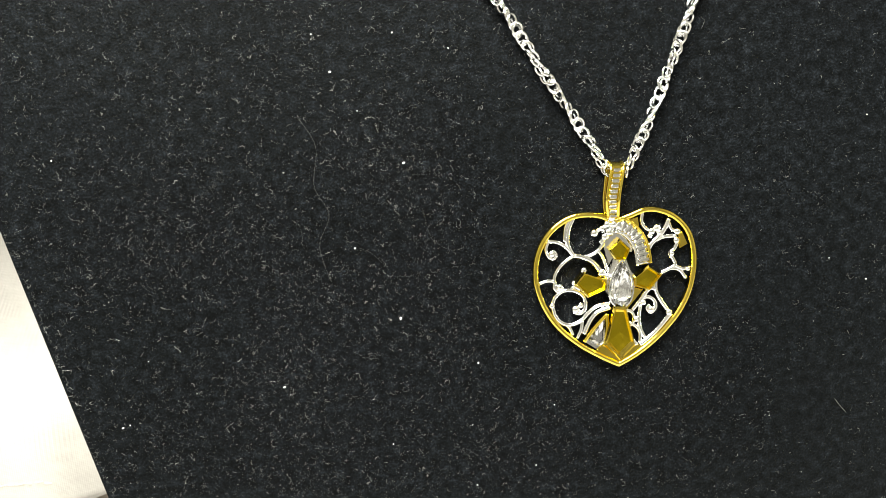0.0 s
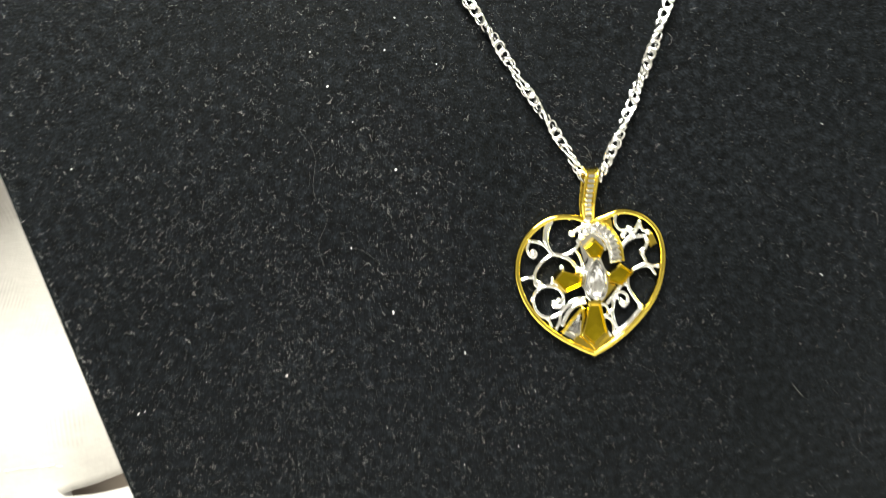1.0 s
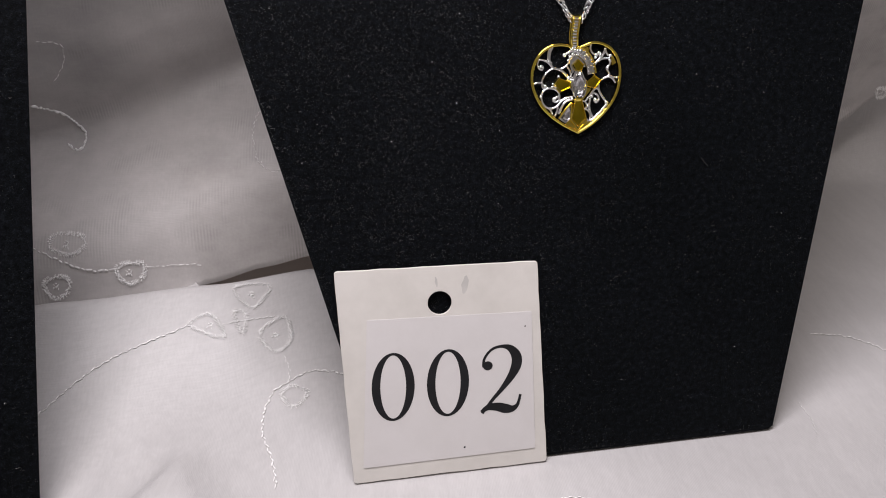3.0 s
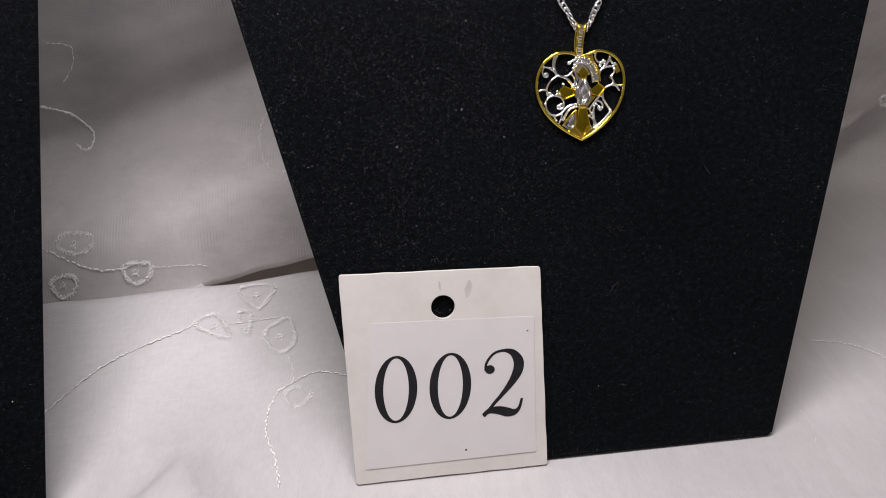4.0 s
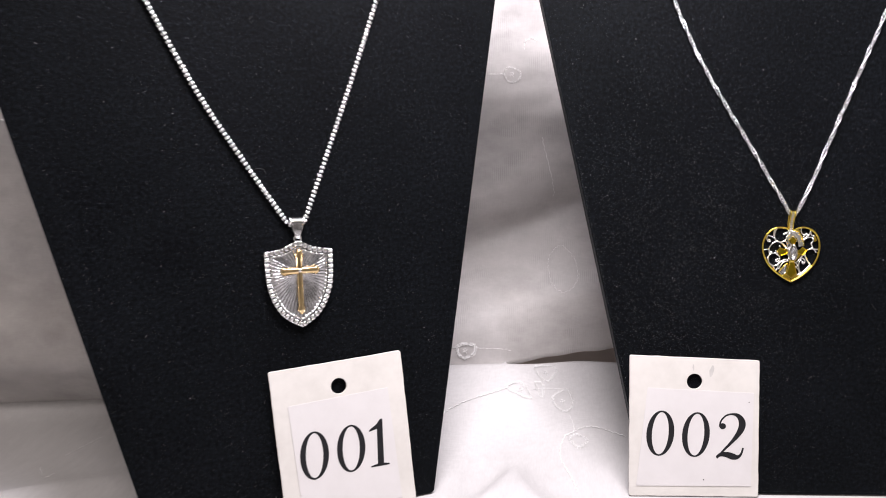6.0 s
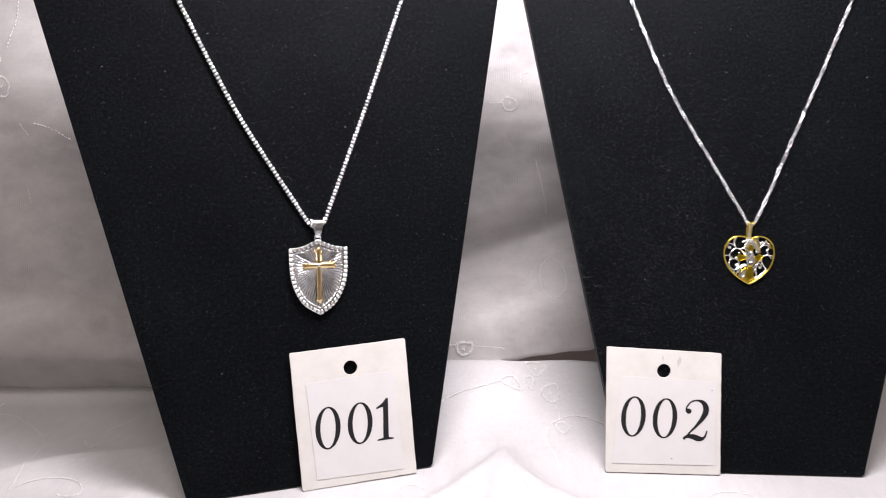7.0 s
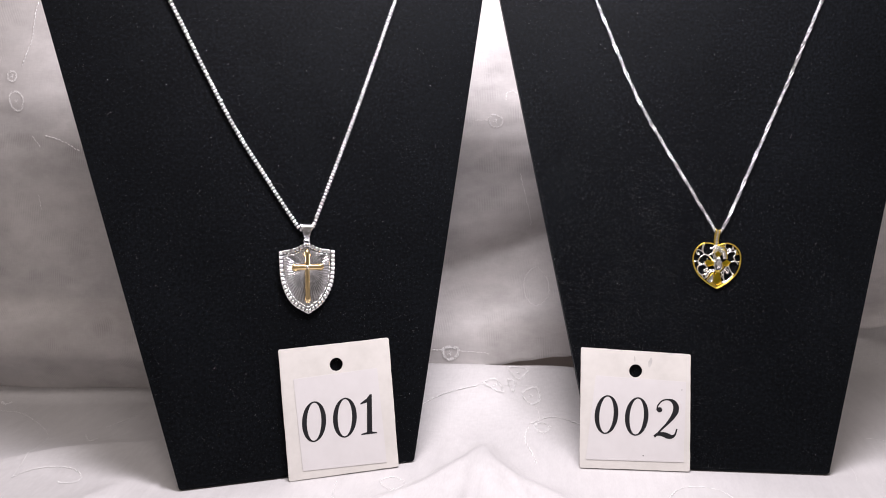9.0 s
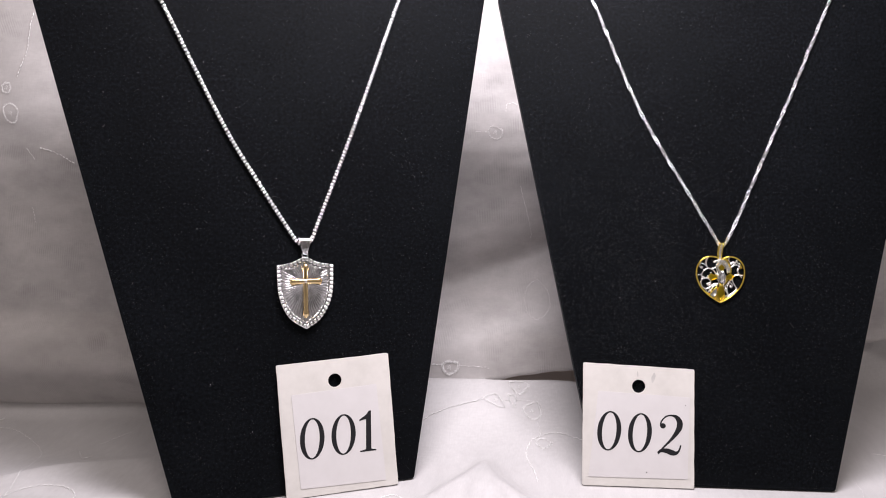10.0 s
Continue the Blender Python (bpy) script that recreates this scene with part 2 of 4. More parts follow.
def sweep(points, profile, closed=False, up=(0, 0, 1), scales=None, bm=None):
    """A profile of (side, up) pairs drawn along a line; ends are capped."""
    bm = bm or bmesh.new()
    rings, n = [], len(points)
    for i, p in enumerate(points):
        a = points[(i - 1) % n] if closed or i else p
        b = points[(i + 1) % n] if closed or i < n - 1 else p
        d = (b - a).normalized()
        side = d.cross(Vector(up))
        side = side.normalized() if side.length > 1e-6 else Vector((1, 0, 0))
        top = side.cross(d)
        k = scales[i] if scales else 1.0
        rings.append([bm.verts.new((p + side * (x * k) + top * (y * k)) * MM) for x, y in profile])
    m = len(profile)
    for i in range(n if closed else n - 1):
        r, q = rings[i], rings[(i + 1) % n]
        for j in range(m):
            bm.faces.new((r[j], r[(j + 1) % m], q[(j + 1) % m], q[j]))
    if not closed:
        bm.faces.new(rings[0]), bm.faces.new(rings[-1])
    for f in bm.faces:
        f.smooth = True
    return bm


def round_profile(r, n=8, flat=1.0):
    return [(r * math.cos(2 * math.pi * k / n), r * flat * math.sin(2 * math.pi * k / n)) for k in range(n)]


def chamfered(w, h, c):
    return [(-w, -h), (w, -h), (w, h - c), (w - c, h), (-w + c, h), (-w, h - c)]


def prism(points, z0, z1, bevel=0.0, bm=None):
    """A plate with the outline points, from height z0 to z1, its edges rounded off."""
    bm = bm or bmesh.new()
    low = [bm.verts.new((x * MM, y * MM, z0 * MM)) for x, y in points]
    high = [bm.verts.new((x * MM, y * MM, z1 * MM)) for x, y in points]
    n = len(points)
    caps = [bm.faces.new(low[::-1]), bm.faces.new(high)]
    for i in range(n):
        bm.faces.new((low[i], low[(i + 1) % n], high[(i + 1) % n], high[i]))
    if bevel:
        edges = [e for e in bm.edges if abs(e.verts[0].co.z - e.verts[1].co.z) < 1e-9]
        bmesh.ops.bevel(bm, geom=edges, offset=bevel * MM, segments=2, affect="EDGES")
    return bm


def ball(bm, c, r, u=8, v=6, squash=1.0):
    m = Matrix.Translation(Vector(c) * MM) @ Matrix.Diagonal((1, 1, squash, 1))
    made = bmesh.ops.create_uvsphere(bm, u_segments=u, v_segments=v, radius=r * MM, matrix=m)
    for vert in made["verts"]:
        for f in vert.link_faces:
            f.smooth = True


def torus_mesh(name, a, b, r, mat, n=12, k=6):
    """An oval ring with half axes a, b in its plane and wire radius r."""
    verts, faces = [], []
    for i in range(n):
        t = 2 * math.pi * i / n
        c, d = Vector((a * math.cos(t), b * math.sin(t), 0)), Vector((b * math.cos(t), a * math.sin(t), 0)).normalized()
        for j in range(k):
            s = 2 * math.pi * j / k
            verts.append(tuple((c + d * (r * math.cos(s)) + Vector((0, 0, r * math.sin(s)))) * MM))
    for i in range(n):
        for j in range(k):
            faces.append((i * k + j, ((i + 1) % n) * k + j, ((i + 1) % n) * k + (j + 1) % k, i * k + (j + 1) % k))
    return mesh_from(name, verts, faces, mat)


def smoothstep(a, b, v):
    k = min(1.0, max(0.0, (v - a) / (b - a)))
    return k * k * (3 - 2 * k)


def along(stops, x):
    """A smooth value along x from a few stops."""
    if x <= stops[0][0]:
        return stops[0][1]
    for (x0, a), (x1, b) in zip(stops, stops[1:]):
        if x <= x1:
            return a + (b - a) * smoothstep(x0, x1, x)
    return stops[-1][1]


# ---- room ----
def slab(name, lo, hi, mat, kind="structure", label=""):
    bm = bmesh.new()
    bmesh.ops.create_cube(bm, size=1, matrix=Matrix.Translation([(a + b) / 2 for a, b in zip(lo, hi)]) @ Matrix.Diagonal([b - a for a, b in zip(lo, hi)] + [1]))
    return tagged(part(name, bm, mat), label=label, kind=kind)


slab("floor", (-1.2, -1.3, -0.86), (1.2, 0.6, -0.76), FLOOR, label="plain dark floor of the room")
slab("wall_north", (-1.2, 0.5, -0.76), (1.2, 0.6, 1.45), WALL_SHADED, label="plain wall closing the room")
slab("wall_south", (-1.2, -1.3, -0.76), (1.2, -1.2, 1.45), WALL_DIMMED, label="plain wall closing the room")
slab("wall_west", (-1.2, -1.2, -0.76), (-1.1, 0.5, 1.45), WALL, label="plain wall closing the room")
slab("wall_east", (1.1, -1.2, -0.76), (1.2, 0.5, 1.45), WALL, label="plain wall closing the room")
slab("ceiling", (-1.2, -1.3, 1.45), (1.2, 0.6, 1.55), CEILING, label="plain white ceiling")


def build_table():
    table = tagged(empty("table", Matrix.Translation((0, -0.1, -0.76))), "plain wooden table under the white cloth", "table")
    bm = bmesh.new()
    bmesh.ops.create_cube(bm, size=1, matrix=Matrix.Translation((0, 0, 0.74)) @ Matrix.Diagonal((1.7, 0.95, 0.03, 1)))
    bmesh.ops.bevel(bm, geom=bm.edges[:], offset=0.004, segments=2, affect="EDGES")
    part("tabletop", bm, WOOD, table)
    for x in (-0.78, 0.78):
        for y in (-0.42, 0.42):
            bm = bmesh.new()
            bmesh.ops.create_cone(bm, cap_ends=True, segments=12, radius1=0.022, radius2=0.03, depth=0.725, matrix=Matrix.Translation((x, y, 0.3625)))
            part("leg", bm, WOOD, table)


build_table()


# ---- cloths (metres) ----
def ridge_y(x):
    return along([(-.45, .118), (-.36, .126), (-.30, .136), (-.22, .146), (-.13, .150), (-.083, .162), (-.044, .178), (.02, .20), (.12, .25)], x)


def ridge_h(x):
    return along([(-.42, .000), (-.36, .001), (-.30, .003), (-.22, .011), (-.13, .031), (-.083, .028), (-.044, .024), (.02, .012), (.08, .002), (.12, 0)], x)


def foot_y(x):
    return along([(-.45, .04), (-.25, .05), (-.11, .092), (-.04, .102), (.1, .105)], x)


def cloth_z(x, y):
    """Height of the table cloth: flat in front, rising behind the stands to a fold."""
    r, f, h = ridge_y(x), foot_y(x), ridge_h(x)
    if y < r:
        k = min(1.0, max(0.0, (y - f) / (r - f)))
        z = h * (k * k * (1.8 - 0.8 * k))
    else:
        z = h * (1 - smoothstep(r, r + 0.035, y))
    # soft creases that fan out over the flat part, clear of the stands' feet
    front = 0.140 if -0.105 < x < -0.03 else min(0.080 + 0.466 * (x + 0.118), 0.092 + 0.087 * x) if x < 0.12 else 0.12
    clear = smoothstep(0.004, 0.03, front - y) if x > -0.24 else 1.0
    if clear:
        for cx, cy, ang, wid, amp in CREASES:
            a = radians(ang)
            dx, dy = x - cx, y - cy
            across, length = -math.sin(a) * dx + math.cos(a) * dy, math.cos(a) * dx + math.sin(a) * dy
            z += clear * 1.5 * amp * math.exp(-1.3 * (math.sqrt(across * across + 2e-6) - 0.0014) / wid - (length / 0.04) ** 2)
        # a pinched peak with sharp facets that fan out towards the table's front
        dx, dy = x - PEAK[0], y - PEAK[1]
        r, turn = math.hypot(dx, dy), math.atan2(dx, -dy)
        facet = abs(((turn * 4.6 + 0.7 * math.sin(2 * turn + 0.6)) / math.pi) % 2 - 1) - 0.5
        z += clear * (0.0034 * facet * smoothstep(0.0, 0.03, r) * math.exp(-(r / 0.055) ** 2) * smoothstep(-0.03, 0.02, -dy) + 0.0012 * math.exp(-r / 0.012))
        z += clear * 0.0025 * abs(noise.noise((x * 17, y * 17, 5.0))) * smoothstep(0.0, 0.05, 0.10 - y)
    return z


PEAK = (-0.078, 0.112)
CREASES = ((-0.066, 0.062, 118, 0.007, 0.0035), (-0.098, 0.066, 62, 0.008, 0.0035), (-0.083, 0.045, 92, 0.006, 0.0030), (-0.045, 0.052, 145, 0.008, 0.0030),
           (-0.125, 0.030, 40, 0.010, 0.0035), (-0.30, 0.055, 30, 0.016, 0.0045), (-0.34, 0.02, 145, 0.016, 0.0035), (-0.27, 0.0, 70, 0.012, 0.003), (0.145, 0.07, 60, 0.012, 0.003), (0.06, 0.03, 170, 0.010, 0.0025))


def bend(u, w):
    """A soft corner: nought before u = 0, then rising one for one."""
    return u if u > 40 * w else w * math.log(1 + math.exp(u / w))


def curtain_y(x, z):
    """Place of the hanging sheer curtain, with soft slanting folds."""
    b = along([(-.5, .134), (-.38, .140), (-.3, .150), (-.22, .160), (-.12, .168), (-.044, .182), (.08, .232), (.17, .28), (.30, .32)], x)
    y = b + .2 * (z - .03)
    s = z - 0.32 * (max(x, -0.42) + 0.1)
    wob = noise.noise((x * 9, z * 9, 0.3))
    soft = smoothstep(0.03, 0.07, z)
    s += 0.010 * wob
    lean = 0.2 - 0.62 * smoothstep(0.06, 0.16, x)
    up = 1.45 * (bend(s - 0.054, 0.006) - bend(s - 0.082, 0.0035)) + 0.18 * (bend(s - 0.036, 0.012) - bend(s - 0.054, 0.006))
    over = 1.9 * (bend(s - 0.082, 0.0035) - bend(s - 0.112, 0.008)) - 0.15 * (bend(s - 0.112, 0.008) - bend(s - 0.190, 0.012))
    y += soft * (1.1 * up - 0.42 * over + 0.13 * bend(s - 0.190, 0.012)) + (lean - 0.2) * max(0.0, z - 0.04) * (z < 0.30) + (lean - 0.2) * 0.26 * (z >= 0.30)
    far = 1 - smoothstep(-0.30, -0.20, x)
    y -= 0.85 * min(z, 0.055) * far
    y += (0.45 * bend(z - 0.20, 0.02) - 0.30 * bend(z - 0.06, 0.02)) * far
    fine = noise.noise((x * 34, z * 26, 1.7))
    crease = noise.noise(((x + 2.4 * z) * 30, (z - 0.35 * x) * 90, 4.2))
    wave = 0.0035 * noise.noise((x * 22, 0.4, 7.0)) * (1 - smoothstep(0.0, 0.10, z)) * (1 - smoothstep(-0.24, -0.16, x))
    return min(y, 0.46) + wave + soft * (0.0015 * wob + 0.0007 * fine + 0.0009 * crease)


def hem_z(x):
    """Lower edge of the curtain, which slants up to one side."""
    return along([(-.12, 0.014), (-.1, 0.0205), (-.085, 0.0238), (-.065, 0.0265), (-.044, 0.0292), (-.02, 0.0325), (.05, 0.0345), (.17, 0.0290), (.202, 0.0338), (.232, 0.0458), (.33, 0.09)], x) if x > -.12 else max(-0.002, ridge_h(x) - 0.012)


def build_tablecloth():
    """The cloth runs over the table; its turn-up behind the curtain is added to brighten the curtain's lower part."""
    xs = [-0.80 + 0.02 * i for i in range(18)] + [-0.44 + 0.003 * i for i in range(251)] + [0.33 + 0.02 * i for i in range(18)]
    rows = [-0.55 + 0.01 * i for i in range(50)]
    verts, faces = [], []
    near, back = 90, 27
    for x in xs:
        # to one side the cloth stops short behind its fold and leaves the table bare under the curtain
        short = smoothstep(-0.110, -0.085, x) * (1 - smoothstep(0.08, 0.12, x))
        stop = along([(-0.08, ridge_y(x) + 0.007), (0.10, ridge_y(x) + 0.007), (0.16, 0.262), (0.22, 0.290), (0.33, 0.33)], x)
        end = stop if x > 0.08 else (curtain_y(x, 0.03) + 0.002) * (1 - short) + stop * short
        for y in rows:
            verts.append((x, y, cloth_z(x, y)))
        for k in range(near):
            y = -0.05 + (end + 0.05) * k / (near - 1)
            verts.append((x, y, cloth_z(x, y)))
        base = cloth_z(x, end)
        edge = 0.084 + 0.32 * (x + 0.1) + 0.004 * noise.noise((x * 25, 2.0, 0.0))
        rise = 0.07 if x > 0.08 else max(0.004, (edge - 0.02 - base) * smoothstep(-0.25, -0.18, x))
        for k in range(1, back + 1):
            a = min(1.0, k / 5) * math.pi / 2
            up = 0.02 * (1 - math.cos(a)) + max(0, k - 5) / (back - 5) * rise
            y = end + 0.02 * math.sin(a)
            y = y if k <= 5 else max(y, curtain_y(x, base + up) + 0.010)
            # the short edge just drops to the table
            low = max(-0.004, base - 0.010 * k / back)
            verts.append((x, y * (1 - short) + (end + 0.003 * k / back) * short, (base + up) * (1 - short) + low * short))
    n = len(rows) + near + back
    for i in range(len(xs) - 1):
        for j in range(n - 1):
            faces.append((i * n + j, (i + 1) * n + j, (i + 1) * n + j + 1, i * n + j + 1))
    ob = new("tablecloth", mesh_from("tablecloth", verts, faces, CLOTH))
    mod = ob.modifiers.new("thickness", "SOLIDIFY")
    mod.thickness, mod.offset = 0.0005, -1
    return tagged(ob, "white sheer embroidered cloth laid over the table, with soft creases", "tablecloth")


def build_curtain():
    xs = [-0.80 + 0.008 * i for i in range(42)] + [-0.464 + 0.003 * i for i in range(255)] + [0.301 + 0.008 * i for i in range(50)]
    rows = 190
    verts, faces = [], []
    for x in xs:
        h = hem_z(x)
        for j in range(rows + 1):
            k = j / rows
            z = h + (0.50 - h) * k
            verts.append((x, curtain_y(x, z), z))
    n = rows + 1
    for i in range(len(xs) - 1):
        for j in range(n - 1):
            faces.append((i * n + j, (i + 1) * n + j, (i + 1) * n + j + 1, i * n + j + 1))
    ob = new("curtain", mesh_from("curtain", verts, faces, CURTAIN))
    mod = ob.modifiers.new("thickness", "SOLIDIFY")
    mod.thickness, mod.offset = 0.0005, -1
    return tagged(ob, "greyish white sheer embroidered curtain hanging in soft folds", "curtain")


def build_added_backing(parent):
    """A second sheer layer, added behind the upper curtain to brighten it; its lower edge slants like the folds."""
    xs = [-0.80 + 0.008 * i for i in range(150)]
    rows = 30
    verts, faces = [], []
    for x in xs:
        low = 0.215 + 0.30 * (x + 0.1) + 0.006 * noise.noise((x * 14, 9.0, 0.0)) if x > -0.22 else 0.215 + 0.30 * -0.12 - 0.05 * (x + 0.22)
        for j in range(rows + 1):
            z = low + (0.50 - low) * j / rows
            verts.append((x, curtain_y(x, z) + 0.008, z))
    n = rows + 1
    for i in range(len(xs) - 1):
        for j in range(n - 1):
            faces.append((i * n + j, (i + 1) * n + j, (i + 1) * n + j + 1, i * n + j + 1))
    return part("added_backing", mesh_from("added_backing", verts, faces, ADDED_BACKING), parent=parent, label="added second sheer layer that brightens the upper curtain from behind")


tablecloth = build_tablecloth()
curtain = build_curtain()
build_added_backing(curtain)


def on_cloth(p):
    return Vector((p[0], p[1], cloth_z(p[0], p[1]) + 0.0003)), Vector((0, -0.2, 1)).normalized()


def on_curtain(p):
    return Vector((p[0], curtain_y(p[0], p[1]) - 0.0005, p[1])), Vector((0, -1, 0.2)).normalized()


def stitch_line(name, points, place, parent, closed=False, length=2.2, width=0.34, slant=0.13, fringe=0.0, pitch=1.02):
    """A row of satin stitches that lie along a line; fringe adds short stitches across it."""
    rnd = random.Random(len(points) * 31 + int(points[0][0] * 1e4))
    line = catmull([(p[0], p[1], 0) for p in points], 10, closed)
    if closed:
        line.append(line[0])
    bm = bmesh.new()

    def stitch(c, d, up, ln, w):
        side = d.cross(up).normalized()
        rings = []
        for t, k in ((-0.5, 0.25), (-0.25, 0.9), (0.0, 1.0), (0.25, 0.9), (0.5, 0.25)):
            o = c + d * (ln * t * MM) + up * (w * 0.3 * k * MM)
            rings.append([bm.verts.new(o + (side * math.cos(a) + up * 0.45 * math.sin(a)) * (w * k * MM)) for a in (0, 1.05, 2.1, 3.14, 4.19, 5.24)])
        for r, q in zip(rings, rings[1:]):
            for j in range(6):
                bm.faces.new((r[j], r[(j + 1) % 6], q[(j + 1) % 6], q[j])).smooth = True
        bm.faces.new(rings[0]), bm.faces.new(rings[-1])

    for k, (p, d) in enumerate(even(line, length * (0.62 if closed else pitch) * MM)):
        o, up = place(p)
        o2, _ = place(p + d * 0.0004)
        dd = (o2 - o).normalized()
        side = dd.cross(up).normalized()
        dd = (dd + side * (slant if k % 2 else -slant) + side * rnd.uniform(-0.08, 0.08)).normalized()
        stray = rnd.uniform(-0.4, 0.4) * MM if closed else rnd.uniform(-0.16, 0.16) * MM
        stitch(o + side * ((0.12 * MM if k % 2 else -0.12 * MM) + stray), dd, up, length * rnd.uniform(0.55, 1.3), width * rnd.uniform(0.5, 1.15))
        if fringe:
            for s in (-1, 1):
                if rnd.random() < 0.75:
                    stitch(o + side * (s * fringe * 0.5 * MM), (side + dd * rnd.uniform(-0.5, 0.5)).normalized(), up, fringe * rnd.uniform(0.7, 1.3), width * 0.55)
    return part(name, bm, THREAD, parent)


def flower(points, place, parent, heart=True, thread=1.0):
    """An embroidered petal: a stitched outline with a fringe and a small star inside."""
    cloth = place is on_cloth
    cx, cy = (sum(p[k] for p in points) / len(points) for k in (0, 1))
    if not cloth:
        points = [(cx + (x - cx) * 0.76, cy + (y - cy) * 0.82) for x, y in points]
    petal = stitch_line("embroidered_petal", points, place, parent, True, 0.9, (0.25 if cloth else 0.30) * thread, 0.8, 1.1 * thread)
    if heart:
        stitch_line("embroidered_star", [(cx - .001, cy - .0006), (cx + .001, cy + .0007), (cx - .0008, cy + .0008), (cx + .0007, cy - .001), (cx + .0001, cy + .0011)], place, parent, False, 1.1, (0.28 if cloth else 0.22) * thread, 0.5)
    return petal


VINES = [
    [(-.150, .096), (-.1304, .1179), (-.1119, .1344), (-.088, .1485)],
    [(-.0764, .1491), (-.0674, .1529), (-.0579, .1568)],
    [(-.0554, .1414), (-.0536, .1367), (-.0537, .1321)],
    [(-.0537, .1321), (-.0485, .1357), (-.0426, .1367), (-.028, .133)],
    [(-.0537, .1321), (-.0581, .1282), (-.0605, .1201), (-.0598, .1108), (-.0559, .1009), (-.0526, .0875)],
    [(.1363, .1533), (.1461, .151), (.1538, .1449), (.163, .132)],
    [(.012, .052), (.015, .064), (.022, .074), (.033, .077), (.042, .073), (.047, .064), (.043, .057)],
    [(-.154, .052), (-.153, .045), (-.151, .035), (-.149, .026)],
    [(-.3807, .1044), (-.3622, .1012), (-.3331, .079), (-.3249, .0605), (-.3165, .0241)],
    [(-.3165, .0241), (-.3135, .0304), (-.3051, .037), (-.2951, .0388), (-.2872, .0362), (-.2828, .0301), (-.2854, .0257), (-.2931, .0256)],
    [(-.303, .0912), (-.2989, .0997), (-.2937, .109)],
    [(-.3085, .0779), (-.3005, .0682), (-.2982, .0723)],
]
for i, v in enumerate(VINES):
    thin = i in (1, 2, 6, 7, 8, 10)
    stitch_line("embroidered_vine", v, on_cloth, tablecloth, length=1.5 if thin else 1.9, width=0.22 if thin else 0.34, slant=0.3, pitch=0.85)
stitch_line("loose_thread", [(.1144, .1134), (.1146, .1047), (.113, .0977)], on_cloth, tablecloth, length=1.4, width=0.12)
for f in (
    [(-.088, .1489), (-.082, .1524), (-.0777, .1489), (-.0759, .1449), (-.0812, .1454)],
    [(-.0735, .1637), (-.0627, .1675), (-.0646, .1614), (-.0674, .1572), (-.0723, .1596)],
    [(-.064, .1499), (-.0629, .1455), (-.0582, .1433), (-.0539, .1486), (-.0565, .1567)],
    [(-.3913, .1191), (-.3954, .1282), (-.3884, .1306), (-.3831, .1219), (-.3841, .1145)],
):
    flower(f, on_cloth, tablecloth)
stitch_line("embroidered_petal", [(-.131, .054), (-.130, .059), (-.125, .061), (-.119, .056), (-.119, .047), (-.124, .044)], on_cloth, tablecloth, True, 1.6, 0.2, 0.4)
flower([(-.0734, .1544), (-.0695, .1545), (-.0698, .1473), (-.072, .150)], on_cloth, tablecloth, False)
flower([(-.0556, .1276), (-.052, .1309), (-.047, .1282), (-.0513, .1226)], on_cloth, tablecloth, False)

CURTAIN_VINES = [
    [(-.1503, .0821), (-.1428, .0791), (-.1386, .0739), (-.1355, .0683), (-.1365, .0647), (-.1399, .0646), (-.1426, .0662)],
    [(-.1449, .042), (-.1344, .0374), (-.1262, .0342), (-.1176, .0339)],
    [(-.3627, .2450), (-.3627, .2386), (-.3622, .2309), (-.3624, .2227), (-.3640, .2145), (-.3663, .2070)],
    [(-.3500, .1672), (-.3457, .1663), (-.3378, .1630), (-.3310, .1585)],
    [(-.0848, .1887), (-.0849, .1922), (-.0818, .194), (-.0775, .193)],
    [(-.1414, .1073), (-.1339, .1055), (-.1348, .0986), (-.1395, .0921)],
    [(-.1063, .0337), (-.096, .0331), (-.0877, .0317)],
    [(-.1033, .1753), (-.0969, .1753)],
    [(-.3580, .1665), (-.3565, .1645), (-.3543, .1612)],
    [(-.3570, .1315), (-.3568, .1307), (-.3560, .1235)],
    [(-.0734, .1393), (-.0695, .1254), (-.0662, .1113), (-.0661, .1039)],
]
for i, v in enumerate(CURTAIN_VINES):
    stitch_line("embroidered_vine", v, on_curtain, curtain, length=2.0, width=0.6 if i == 0 else 0.38 if i < 4 else 0.18, pitch=0.55 if i == 0 else 1.02)
for f in (
    [(-.1417, .0426), (-.1392, .0459), (-.1274, .0458), (-.1249, .0423), (-.1304, .0389), (-.1378, .0402)],
    [(-.1176, .0344), (-.1138, .0366), (-.1048, .0354), (-.1067, .0294), (-.1126, .0275), (-.1167, .0303)],
    [(-.1426, .0319), (-.1375, .0335), (-.1321, .0322), (-.1338, .0259), (-.1398, .0238), (-.1432, .0277)],
    [(-.3755, .2035), (-.3715, .2055), (-.3683, .2027), (-.3698, .1985), (-.3745, .1995)],
    [(-.3740, .1917), (-.3689, .1942), (-.3625, .1900), (-.3632, .1826), (-.3675, .1806), (-.3720, .1845)],
    [(-.097, .1771), (-.0927, .1797), (-.0855, .1764), (-.0873, .1705), (-.0944, .1705)],
    [(.2215, .0489), (.2291, .0482), (.2321, .043), (.226, .0425)],
):
    flower(f, on_curtain, curtain, thread=0.55 if f[0][1] > 0.1 else 1.0)
# a paler petal, worked in single thread
stitch_line("embroidered_petal", [(-.0680, .0730), (-.0610, .0790), (-.0530, .0740), (-.0520, .0650), (-.0590, .0600), (-.0660, .0640)], on_curtain, curtain, True, 1.2, 0.13, 0.4)

